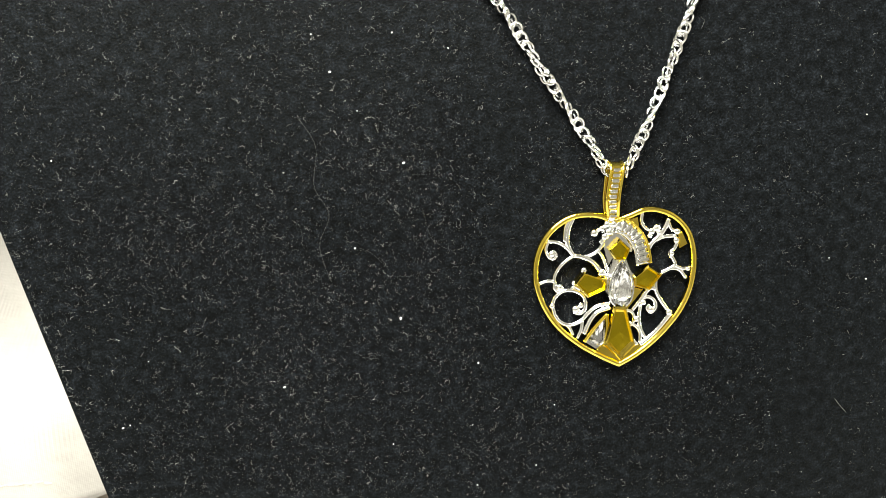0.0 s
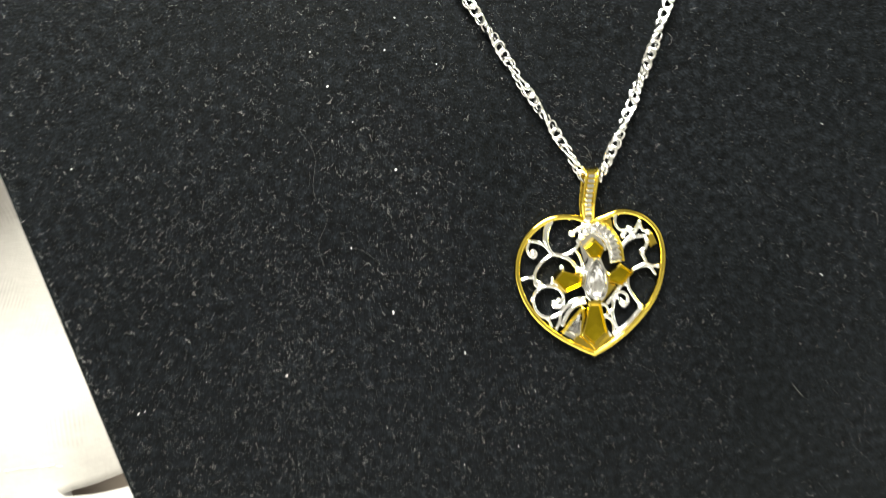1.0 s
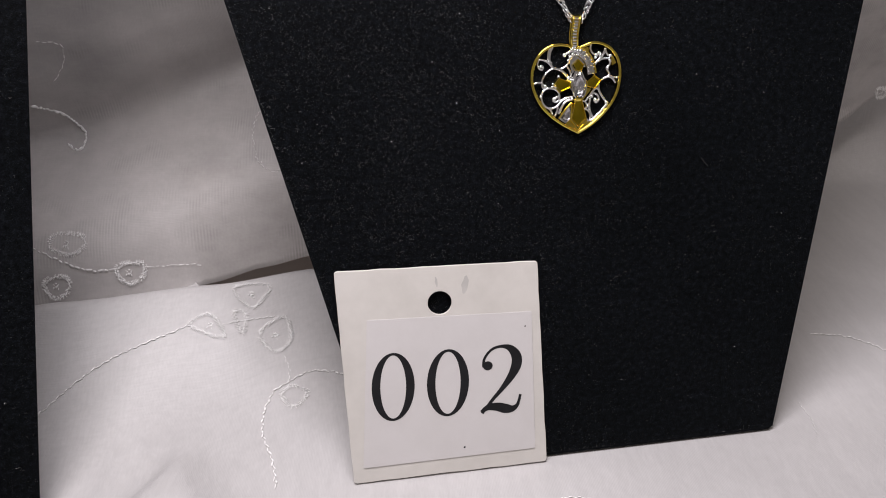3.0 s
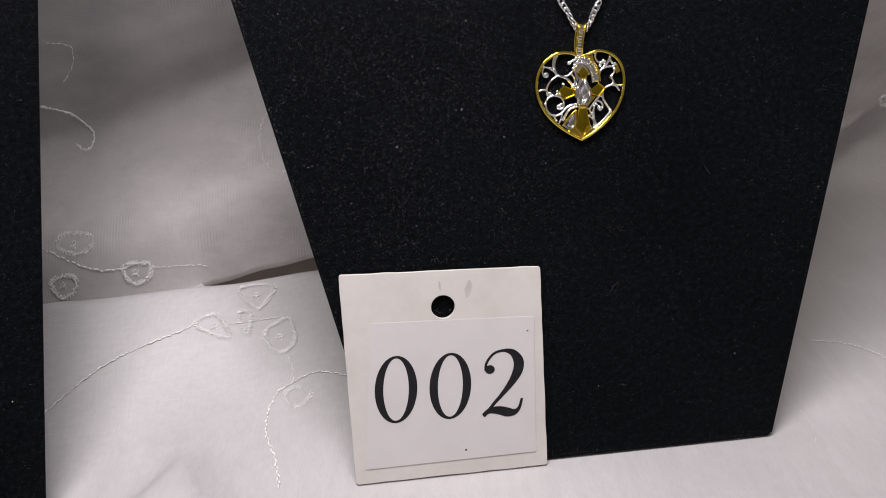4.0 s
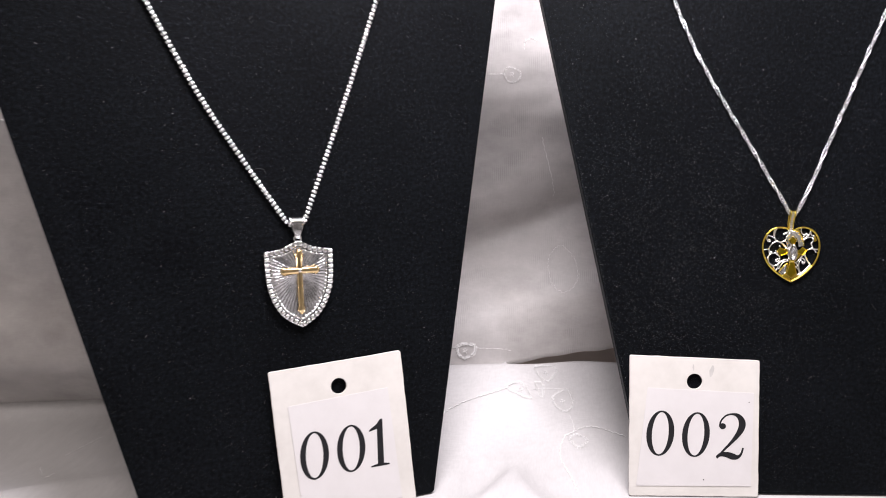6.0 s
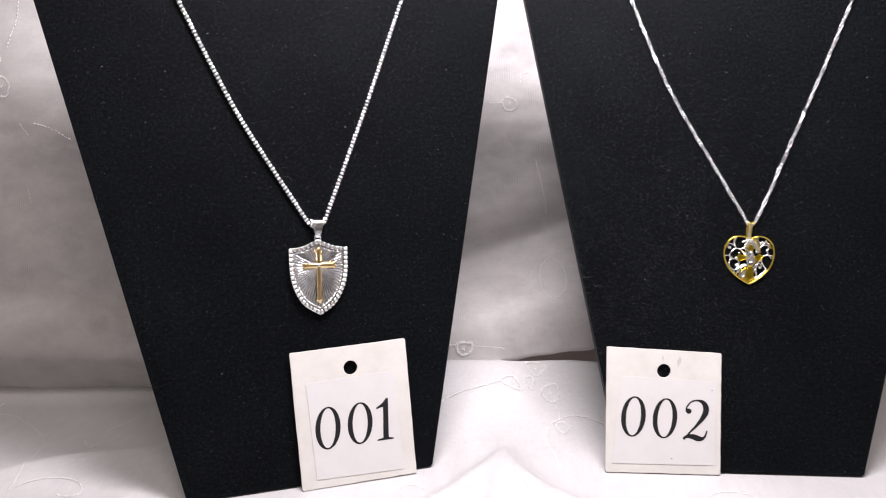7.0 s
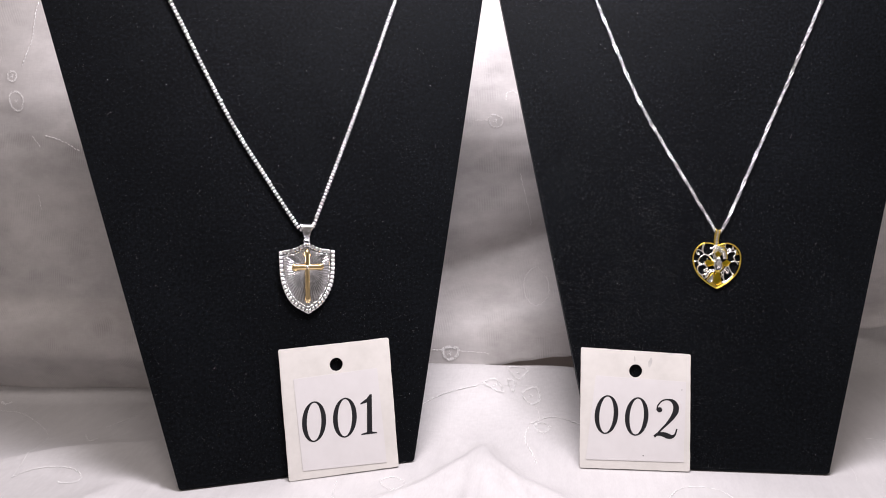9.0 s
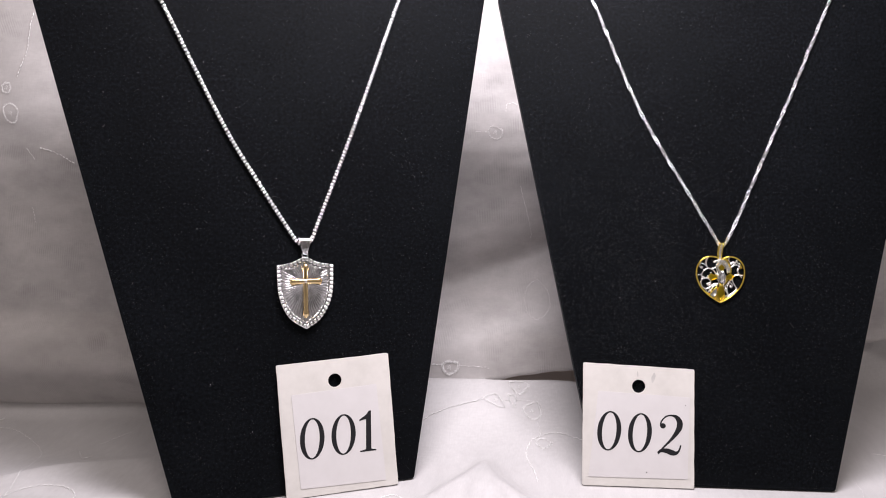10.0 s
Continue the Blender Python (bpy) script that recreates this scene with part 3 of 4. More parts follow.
# ---- display stands ----
# Local axes of each stand: x along its lower edge, y up its face, z out of it.
STAND_1 = pose(-0.118, 0.080, 0, 76.0, 0, 25.0)
STAND_2 = pose(0.0, 0.092, 0, 74.0, 0, 5.0)
TALL, THICK = 274.0, 8.0


def rounded_outline(corners, radii, n=6):
    """A polygon with its corners rounded."""
    out, m = [], len(corners)
    for i, r in enumerate(radii):
        a, b, c = (Vector(corners[(i + k) % m]) for k in (-1, 0, 1))
        p, q = b + (a - b).normalized() * r, b + (c - b).normalized() * r
        for k in range(n + 1):
            t = k / n
            out.append(tuple((1 - t) ** 2 * p + 2 * t * (1 - t) * b + t * t * q))
    return out


def lint_mesh(name, regions, seed, edge, tufts, thin_from):
    """Short curly fibres that cling to the face; edge(y) gives its two sides."""
    rnd = random.Random(seed)
    verts, faces = [], []

    def fibre(x, y, length, r, bend):
        a, p, lift = rnd.uniform(0, 6.28), Vector((x, y, 0.12)), rnd.uniform(0, 0.25)
        base, steps = len(verts), 7 if length > 0.7 else 5 if length > 0.4 else 3
        for k in range(steps + 1):
            d = Vector((math.cos(a), math.sin(a), 0))
            s = Vector((-d.y, d.x, 0))
            z = 0.12 + lift * math.sin(math.pi * k / steps)
            for c, w in ((s * r, 0), (-s * r, 0), (Vector(), r * 1.6)):
                verts.append(((p.x + c.x) * MM, (p.y + c.y) * MM, (z + w) * MM))
            p = p + d * (length / steps)
            a += rnd.gauss(0, bend)
        for k in range(steps):
            o = base + 3 * k
            for j in range(3):
                faces.append((o + j, o + (j + 1) % 3, o + 3 + (j + 1) % 3, o + 3 + j))

    for y0, y1, count, longest in regions:
        for _ in range(count):
            y = rnd.uniform(y0, y1) if y1 - y0 > 200 else min(268, max(2, rnd.gauss((y0 + y1) / 2, (y1 - y0) / 2)))
            lo, hi = edge(y)
            x = rnd.uniform(lo + 0.5, hi - 0.5)
            if noise.noise((x * 0.06, y * 0.06, seed)) < rnd.uniform(-0.9, 0.5):
                continue
            if x > thin_from and rnd.random() < 0.65 * smoothstep(thin_from, thin_from + 30, x):
                continue
            big = rnd.random() < 0.03
            length = min(longest, 0.15 + rnd.expovariate(1 / (1.1 if big else 0.36)))
            fibre(x, y, length, rnd.uniform(0.005, 0.009) if big else rnd.uniform(0.0026, 0.0065), rnd.choice((0.6, 1.1, 1.8)))
    # thicker curly tufts, gathered on one part of the face
    cx, cy, count = tufts
    for _ in range(count):
        y = min(265, max(5, rnd.gauss(cy, 38)))
        lo, hi = edge(y)
        x = min(hi - 1, max(lo + 1, rnd.gauss(cx, 30)))
        fibre(x, y, rnd.uniform(0.5, 1.5), rnd.uniform(0.006, 0.013), 1.1)
    return mesh_from(name, verts, faces, LINT)


def specks_mesh(name, spots):
    """Crumbs of dust, each of its own shape."""
    rnd = random.Random(len(spots))
    bm = bmesh.new()
    for x, y, r in spots:
        m = Matrix.Translation((x * MM, y * MM, 0.2 * MM)) @ Matrix.Rotation(rnd.uniform(0, 3.14), 4, "Z") @ Matrix.Diagonal((r * MM * rnd.uniform(0.9, 1.9), r * MM * rnd.uniform(0.6, 1.0), r * MM * 0.7, 1))
        made = bmesh.ops.create_icosphere(bm, subdivisions=1, radius=1.0, matrix=m)
        for v in made["verts"]:
            v.co.x += rnd.uniform(-0.25, 0.25) * r * MM
            v.co.y += rnd.uniform(-0.25, 0.25) * r * MM
    me = bpy.data.meshes.new(name)
    bm.to_mesh(me)
    bm.free()
    me.materials.append(SPECK)
    return me


def display_stand(m, left, right, slope_l, slope_r, seed, regions, spots, label, tufts, thin_from=300):
    stand = tagged(empty("display_stand", m), label, "display stand", "necklace display stands")
    outline = rounded_outline([(left, 1.0), (right, 1.0), (right + slope_r * TALL, TALL), (left - slope_l * TALL, TALL)], (0.8, 0.8, 12, 12))
    bm = prism(outline, -THICK, 0.0, 0.7)
    panel = part("velvet_panel", bm, VELVET, stand)
    # a board on the back, hinged, that props the stand up
    mid = (left + right) / 2
    bm = prism([(mid - 16, 118), (mid + 16, 118), (mid + 12, 152), (mid - 12, 152)], -THICK - 2.0, -THICK + 0.1, 0.5)
    part("hinge_plate", bm, VELVET, stand)
    leg = prism([(-18, 0), (18, 0), (11, 126), (-11, 126)], -1.5, 1.5, 0.8)
    part("easel_leg", leg, VELVET, stand, m=Matrix.Translation((mid * MM, 0.014, -0.045)) @ Matrix.Rotation(radians(15.0), 4, "X"))
    me = lint_mesh("lint", regions, seed, lambda y: (left - slope_l * y, right + slope_r * y), tufts, thin_from)
    tagged(part("lint", me, parent=panel), "pale curly lint fibres clinging to the velvet", kind="stuff")
    tagged(part("dust_specks", specks_mesh("dust_specks", spots), parent=panel), "tiny white dust specks", kind="stuff")
    return stand, panel


rnd = random.Random(5)
SPOTS_2 = [(0.5, 146.2, .14), (10.2, 132.1, .18), (7.8, 108.2, .15), (5.0, 87.8, .12), (-11.0, 99.0, .13), (18.1, 148.4, .12), (1.8, 119.8, .16), (-1.7, 151.7, .12), (-36, 95, .14), (12, 156, .15)]
SPOTS_2 += [(rnd.uniform(-45, 110), rnd.uniform(20, 270), rnd.uniform(0.05, 0.11)) for _ in range(90)]
SPOTS_1 = [(rnd.uniform(-150, 30), rnd.uniform(20, 280), rnd.uniform(0.07, 0.14)) for _ in range(45)]
stand_2, panel_2 = display_stand(STAND_2, -21.6, 100.7, 0.219, 0.209, 11, [(1, 270, 30000, 2.4), (66, 156, 60000, 2.2)], SPOTS_2,
                                 "black velvet easel necklace stand dusted with lint, heart pendant on it", (-12, 125, 1500), 35)
stand_1, panel_1 = display_stand(STAND_1, -121.8, -0.3, 0.212, 0.2185, 12, [(1, 270, 30000, 2.6)], SPOTS_1,
                                 "black velvet easel necklace stand leaning back, shield pendant on it", (-60, 150, 250))


def hair(points, parent, r=0.006):
    line = catmull([(x, y, 0.25) for x, y in points], 8)
    ob = part("hair_fibre", sweep(line, round_profile(r, 5)), LINT, parent)
    return ob


hair([(-4.7, 139.8), (-2.6, 135.5), (-3.4, 129.7), (-1.6, 125.3), (-3.4, 121.1), (-3.0, 117.6), (-2.2, 114.9)], panel_2, 0.009)
hair([(1.2, 120.2), (4.0, 119.0), (6.2, 116.6)], panel_2)
hair([(12.5, 125), (13.2, 121.3), (14, 119.8), (16.5, 118.2), (19, 118.7)], panel_2)
hair([(78.3, 87.6), (79.0, 86.6), (80.3, 85.0)], panel_2, 0.03)
hair([(-30, 124.5), (-28.5, 121.4), (-26.6, 120.6), (-25.8, 117.8)], panel_2)
hair([(-68, 152), (-66, 153.5), (-63, 153), (-62, 151)], panel_1, 0.03)
for x, y, turn, size in ((-92, 196, 0.4, 2.2), (-28, 178, 2.0, 1.8), (-110, 150, 1.2, 1.6), (-14, 118, 2.6, 2.0), (-84, 92, 0.9, 1.5), (-62, 214, 1.7, 2.4), (-30, 236, 0.2, 1.9), (-100, 60, 2.3, 1.4)):
    c, q = math.cos(turn) * size, math.sin(turn) * size
    hair([(x, y), (x + c * 0.5 - q * 0.3, y + q * 0.5 + c * 0.3), (x + c, y + q), (x + c * 1.2 + q * 0.4, y + q * 1.2 - c * 0.4)], panel_1, 0.02)

# ---- number tags ----


def zero(w, h):
    n = 40
    out = [(w / 2 * math.cos(2 * math.pi * k / n), h / 2 * math.sin(2 * math.pi * k / n)) for k in range(n)]
    inn = [((w / 2 - 0.2 * w) * math.cos(2 * math.pi * k / n), (h / 2 - 0.035 * h) * math.sin(2 * math.pi * k / n)) for k in range(n)]
    return [out, inn]


def one(w, h):
    a, b = h / 2, 0.028 * h
    return [[(-0.36 * w, -a), (0.36 * w, -a), (0.36 * w, -a + b), (0.14 * w, -a + 2 * b), (0.12 * w, a), (0.03 * w, a),
             (-0.12 * w, a - 0.10 * h), (-0.40 * w, a - 0.20 * h), (-0.40 * w, a - 0.235 * h), (-0.10 * w, a - 0.20 * h), (-0.10 * w, -a + 2 * b), (-0.36 * w, -a + b)]]


TWO_BOW = [((-0.41, 0.20), 0.035), ((-0.395, 0.32), 0.03), ((-0.23, 0.445), 0.03), ((0.0, 0.48), 0.035), ((0.21, 0.44), 0.075), ((0.35, 0.32), 0.115), ((0.355, 0.18), 0.12), ((0.23, 0.02), 0.09), ((0.02, -0.15), 0.055), ((-0.20, -0.30), 0.04), ((-0.44, -0.485), 0.035)]
TWO_FOOT = [((-0.46, -0.465), 0.04), ((-0.30, -0.405), 0.07), ((-0.08, -0.41), 0.10), ((0.12, -0.45), 0.11), ((0.28, -0.46), 0.075), ((0.40, -0.40), 0.04), ((0.46, -0.26), 0.03)]


def two_mesh(w, h, shear, thick=0.05):
    """A printed 2: a bow that swells at its side, a ball at its start and a waved foot."""
    bm = bmesh.new()
    for k, stroke in enumerate((TWO_BOW, TWO_FOOT)):
        line = catmull([(p[0] * w, p[1] * h, r * w) for p, r in stroke], 6)
        rings = []
        for i, p in enumerate(line):
            d = line[min(i + 1, len(line) - 1)] - line[max(i - 1, 0)]
            d = Vector((d.x, d.y)).normalized()
            n = Vector((-d.y, d.x)) * p.z
            z = 0.01 * k
            rings.append([bm.verts.new(((p.x + s * n.x + shear * (p.y + s * n.y)) * MM, (p.y + s * n.y) * MM, (z + t) * MM)) for s, t in ((-1, -thick / 2), (1, -thick / 2), (1, thick / 2), (-1, thick / 2))])
        for r, q in zip(rings, rings[1:]):
            for j in range(4):
                bm.faces.new((r[j], r[(j + 1) % 4], q[(j + 1) % 4], q[j]))
        bm.faces.new(rings[0]), bm.faces.new(rings[-1])
    x, y = -0.315 * w, 0.215 * h
    dot = [(x + shear * y + 0.115 * w * math.cos(t), y + 0.066 * h * math.sin(t)) for t in [0.3927 * i for i in range(16)]]
    prism(dot, -thick / 2 + 0.02, thick / 2 + 0.02, bm=bm)
    bmesh.ops.recalc_face_normals(bm, faces=bm.faces[:])
    me = bpy.data.meshes.new("printed_digit")
    bm.to_mesh(me)
    bm.free()
    me.materials.append(INK)
    return me


def ink_mesh(name, loops, shear, thick=0.05):
    """A printed figure: a filled outline, holes cut, a hair's breadth thick."""
    cu = bpy.data.curves.new(name, "CURVE")
    cu.dimensions, cu.fill_mode, cu.extrude = "2D", "BOTH", thick * MM / 2
    for loop in loops:
        sp = cu.splines.new("POLY")
        sp.points.add(len(loop) - 1)
        for q, (x, y) in zip(sp.points, loop):
            q.co = ((x + shear * y) * MM, y * MM, 0, 1)
        sp.use_cyclic_u = True
    tmp = bpy.data.objects.new(name, cu)
    me = bpy.data.meshes.new_from_object(tmp)
    bpy.data.objects.remove(tmp)
    bpy.data.curves.remove(cu)
    me.materials.clear()
    me.materials.append(INK)
    return me


def card_with_hole(corners, hole, r, thick):
    """A cut card: its outline slightly uneven, with a punched hole through it."""
    cu = bpy.data.curves.new("card", "CURVE")
    cu.dimensions, cu.fill_mode, cu.extrude, cu.bevel_depth = "2D", "BOTH", (thick / 2 - 0.12) * MM, 0.12 * MM
    rnd = random.Random(int(corners[0][0] * 100))
    outline = rounded_outline(corners, (0.8, 0.8, 0.8, 0.8), 3)
    pts = []
    for a, b in zip(outline, outline[1:] + outline[:1]):
        n = max(1, int((Vector(b) - Vector(a)).length / 4))
        for k in range(n):
            p = Vector(a).lerp(Vector(b), k / n)
            pts.append((p.x + rnd.uniform(-0.1, 0.1) * (n > 1), p.y + rnd.uniform(-0.1, 0.1) * (n > 1)))
    ring = [(hole[0] + r * math.cos(2 * math.pi * k / 32), hole[1] + r * math.sin(2 * math.pi * k / 32)) for k in range(32)]
    for loop in (pts, ring):
        sp = cu.splines.new("POLY")
        sp.points.add(len(loop) - 1)
        for q, (x, y) in zip(sp.points, loop):
            q.co = (x * MM, y * MM, 0, 1)
        sp.use_cyclic_u = True
    tmp = bpy.data.objects.new("card", cu)
    me = bpy.data.meshes.new_from_object(tmp)
    bpy.data.objects.remove(tmp)
    bpy.data.curves.remove(cu)
    me.materials.clear()
    me.materials.append(CARD)
    me.materials.append(EDGE)
    for p in me.polygons:
        c = p.center
        if abs(p.normal.z) < 0.3:
            p.material_index = 1
    return me


def number_tag(m, corners, hole, r, label_corners, figures, text_label, smudges=(), specks=()):
    tag = tagged(empty("number_tag", m), text_label, "number tag", "number tags")
    thick = 1.2
    part("card", card_with_hole(corners, hole, r, thick), parent=tag)
    sheet = rounded_outline(label_corners, (0.5, 0.5, 0.5, 0.5), 3)
    paper = part("label_sheet", prism(sheet, thick / 2 - 0.02, thick / 2 + 0.26, 0.1), LABEL, tag, "white paper label taped on the card")
    for shape, x, y, w, h in figures:
        me = two_mesh(w, h, 0.065) if shape is None else ink_mesh("printed_digit", shape(w, h), 0.065)
        part("printed_digit", me, parent=paper, label="black printed serif digit", m=Matrix.Translation((x * MM, y * MM, (thick / 2 + 0.30) * MM)))
    for x, y, w, h, ang in smudges:
        blot = [(w * math.cos(k * 0.524) * (1 + 0.25 * math.sin(k * 2.3)), h * math.sin(k * 0.524)) for k in range(12)]
        part("smudge", prism(blot, thick / 2, thick / 2 + 0.03), SMUDGE, tag, "faint grey pencil smudge", m=Matrix.Translation((x * MM, y * MM, 0)) @ Matrix.Rotation(radians(ang), 4, "Z"))
    for x, y, r in specks:
        dot = [(r * math.cos(k * 0.785) * (1 + 0.3 * math.sin(k * 1.7)), r * math.sin(k * 0.785)) for k in range(8)]
        part("ink_speck", prism(dot, 0.0, 0.03), INK, tag, "tiny dark speck", m=Matrix.Translation((x * MM, y * MM, (thick / 2 + 0.26) * MM)))
    return tag


number_tag(STAND_2 @ Matrix.Translation((0, 0, 0.0015)), [(-30.0, 0.2), (27.8, 0.2), (27.9, 61.8), (-30.1, 64.0)], (-1.0, 52.3), 3.6,
           [(-27.0, 4.6), (24.6, 4.8), (25.6, 47.3), (-22.2, 49.4)],
           [(zero, -16.3, 28.7, 12.5, 20.6), (zero, -0.3, 28.2, 12.4, 20.4), (None, 15.4, 27.7, 12.7, 20.7)],
           "white card tag numbered 002 leaning against the stand", [(6.6, 57.0, 0.9, 2.8, -12), (-1.6, 58.6, 0.35, 1.6, 5)], [(3.3, 7.7, 0.3), (23.4, 43.0, 0.22)])
number_tag(pose(-0.1515, 0.0605, 0.0006, 74.5, 0, 25.5), [(-29.1, -0.3), (28.7, 0.2), (27.8, 68.6), (-30.6, 67.2)], (-1.1, 57.1), 3.6,
           [(-21.9, 4.0), (22.4, 3.1), (20.5, 53.3), (-24.0, 51.6)],
           [(zero, -14.6, 28.7, 12.6, 20.9), (zero, 1.6, 29.0, 12.7, 20.7), (one, 14.6, 29.4, 11.8, 20.8)],
           "white card tag numbered 001 leaning against the stand")

# ---- necklaces ----


def chain_line(points, lift, down):
    """A chain's way in stand axes: up the face, over the top edge and a little down the back."""
    face = [(x, y, lift) for x, y in points]
    (x0, y0), (x1, y1) = points[-2:]
    xt = x1 + (x1 - x0) / (y1 - y0) * (TALL - y1)
    return catmull(face + [(xt, TALL - 1.5, lift + 0.2), (xt, TALL + lift * 0.8, -1.0), (xt, TALL + lift * 0.8, -THICK + 1), (xt, TALL - 3, -THICK - lift), (xt, TALL - down, -THICK - lift)], 10)


def frame_along(p, d, roll=0.0):
    """Axes at p with x along d."""
    side = Vector((0, 0, 1)).cross(d)
    side = side.normalized() if side.length > 1e-3 else Vector((1, 0, 0))
    up = d.cross(side)
    return Matrix.Translation(p * MM) @ Matrix((d, side, up)).transposed().to_4x4() @ Matrix.Rotation(roll, 4, "X")


def bead_link_mesh():
    """One bead of the popcorn chain: four small domes round its middle."""
    bm = bmesh.new()
    for k in range(4):
        a = math.pi / 2 * k + math.pi / 4
        at = Matrix.Translation((0, 0.58 * MM * math.cos(a), 0.58 * MM * math.sin(a))) @ Matrix.Diagonal((1.0, 0.95, 0.95, 1))
        bmesh.ops.create_uvsphere(bm, u_segments=10, v_segments=8, radius=0.79 * MM, matrix=at)
    for f in bm.faces:
        f.smooth = True
    me = bpy.data.meshes.new("chain_bead")
    bm.to_mesh(me)
    bm.free()
    me.materials.append(SILVER)
    return me


def join_links(name, mesh, poses):
    base_v = [v.co.copy() for v in mesh.vertices]
    base_f = [tuple(p.vertices) for p in mesh.polygons]
    verts, faces = [], []
    for m in poses:
        o = len(verts)
        verts += [tuple(m @ v) for v in base_v]
        faces += [tuple(o + i for i in f) for f in base_f]
    return mesh_from(name, verts, faces, mesh.materials[0])


def shield_necklace(m):
    neck = tagged(empty("shield_necklace", m), "silver shield pendant with gold cross on a silver beaded chain", "necklace", "necklaces")
    bead = bead_link_mesh()
    for side in (chain_line([(-55.6, 130.0), (-72.8, 160.2), (-89.1, 191.0), (-113.9, 248.6)], 1.5, 40), chain_line([(-47.8, 130.0), (-33.5, 162.5), (-18.9, 196.3), (4.2, 252.3)], 1.5, 40)):
        poses = [frame_along(p, d, (k % 2) * 0.785) for k, (p, d) in enumerate(even(side, 1.85))]
        for q in poses[:148]:
            part("link", bead, parent=neck, m=q)
        part("chain_end", join_links("chain_end", bead, poses[148:]), parent=neck)
    bow = catmull([(-55.6, 130.0, 1.5), (-53.8, 128.8, 1.8), (-51.7, 128.5, 1.9), (-49.6, 128.8, 1.8), (-47.8, 130.0, 1.5)], 6)
    for k, (p, d) in enumerate(even(bow, 1.85)):
        part("link", bead, parent=neck, m=frame_along(p, d, (k % 2) * 0.785))
    at = Matrix.Translation((-52.4 * MM, 103.0 * MM, 1.2 * MM)) @ Matrix.Rotation(radians(-2.4), 4, "Z") @ Matrix.Diagonal((0.975, 0.967, 1, 1))
    pend = part("shield_plate", shield_plate(), RAYED, neck, "silver shield with fine rays", m=at)
    # raised double rim
    part("outer_rim", sweep([p.copy() for p in shield_line(0.985)], [(-0.3, -0.6), (0.3, -0.6), (0.3, 0.25), (0.12, 0.4), (-0.12, 0.4), (-0.3, 0.25)], True), POLISHED, pend)
    part("inner_rim", sweep(shield_line(0.83), round_profile(0.42, 8), True), POLISHED, pend)
    part("border_channel", sweep(shield_line(0.905), [(-1.0, -0.2), (1.0, -0.2), (1.0, 0.28), (-1.0, 0.28)], True), TARNISH, pend, "darkened silver groove")
    # beaded border between the rims
    ring = shield_line(0.945)
    ring.append(ring[0])
    nub = bmesh.new()
    ends = []
    for x in (-0.84, 0.84):
        ends.append([nub.verts.new((x * MM, 1.12 * math.copysign(abs(math.cos(t)) ** 0.55, math.cos(t)) * MM, (0.75 * abs(math.sin(t)) ** 0.6 - 0.1) * MM)) for t in [math.pi * k / 8 for k in range(9)]])
    for k in range(8):
        nub.faces.new((ends[0][k], ends[1][k], ends[1][k + 1], ends[0][k + 1])).smooth = True
    nub.faces.new(ends[0]), nub.faces.new(ends[1][::-1])
    bmesh.ops.recalc_face_normals(nub, faces=nub.faces[:])
    nub_me = bpy.data.meshes.new("border_bead")
    nub.to_mesh(nub_me)
    nub.free()
    nub_me.materials.append(SILVER)
    for p, d in even(ring, 2.28):
        part("border_bead", nub_me, parent=pend, m=frame_along(p + Vector((0, 0, 0.95)), d))
    # cross: two ridged bars with flared ends
    def bar(a, b, w):
        a, b = Vector((*a, 1.7)), Vector((*b, 1.7))
        pts = [a.lerp(b, t) for t in (0, 0.03, 0.07, 0.10, 0.14, 0.5, 0.86, 0.90, 0.93, 0.97, 1)]
        return sweep(pts, [(-w, -0.7), (w, -0.7), (w, 0.2), (w * 0.45, 0.75), (-w * 0.45, 0.75), (-w, 0.2)], scales=[0.35, 0.85, 1.2, 1.25, 0.95, 0.9, 0.95, 1.25, 1.2, 0.85, 0.35])
    cross = part("cross_upright", bar((0.1, 15.6), (0.1, -13.4), 1.3), GOLD_WARM, pend, "polished gold cross")
    part("cross_bar", bar((-8.3, 6.0), (8.9, 6.2), 1.6), GOLD_WARM, pend, "polished gold cross")
    bm = bmesh.new()
    ball(bm, (0.1, 6.1, 2.4), 0.95, 10, 8, 0.8)
    part("cross_stud", bm, SILVER, pend)
    # hanging ring and tapered bail
    part("jump_ring", torus_mesh("jump_ring", 1.5, 1.5, 0.42, SILVER, 18, 6), parent=pend, m=Matrix.Translation((0.0, 20.2 * MM, 0.7 * MM)))
    bm = bmesh.new()
    rows = [(20.2, 0.9, 1.6), (22.0, 1.3, 2.3), (25.0, 2.2, 3.0), (27.5, 2.9, 3.1), (29.3, 3.3, 2.2), (29.9, 3.3, 0.6), (29.3, 3.2, -1.0), (26.5, 2.6, -1.1), (22.0, 1.3, -0.2), (20.2, 0.9, 0.5)]
    rings = []
    for y, w, z in rows:
        rings.append([bm.verts.new((x * MM, y * MM, z * MM)) for x in (-w, -w * 0.8, 0, w * 0.8, w)])
    for r, q in zip(rings, rings[1:]):
        for j in range(4):
            bm.faces.new((r[j], r[j + 1], q[j + 1], q[j])).smooth = True
    bmesh.ops.solidify(bm, geom=bm.faces[:], thickness=0.35 * MM)
    part("bail", bm, POLISHED, pend, "tapered silver bail")
    return neck


SHIELD = [(-14.8, 14.7), (-7.5, 16.0), (0.0, 19.5), (7.3, 16.1), (14.8, 15.0), (13.9, -1.5), (8.4, -13.2), (0.3, -19.4), (-8.6, -13.2), (-13.8, -1.5)]


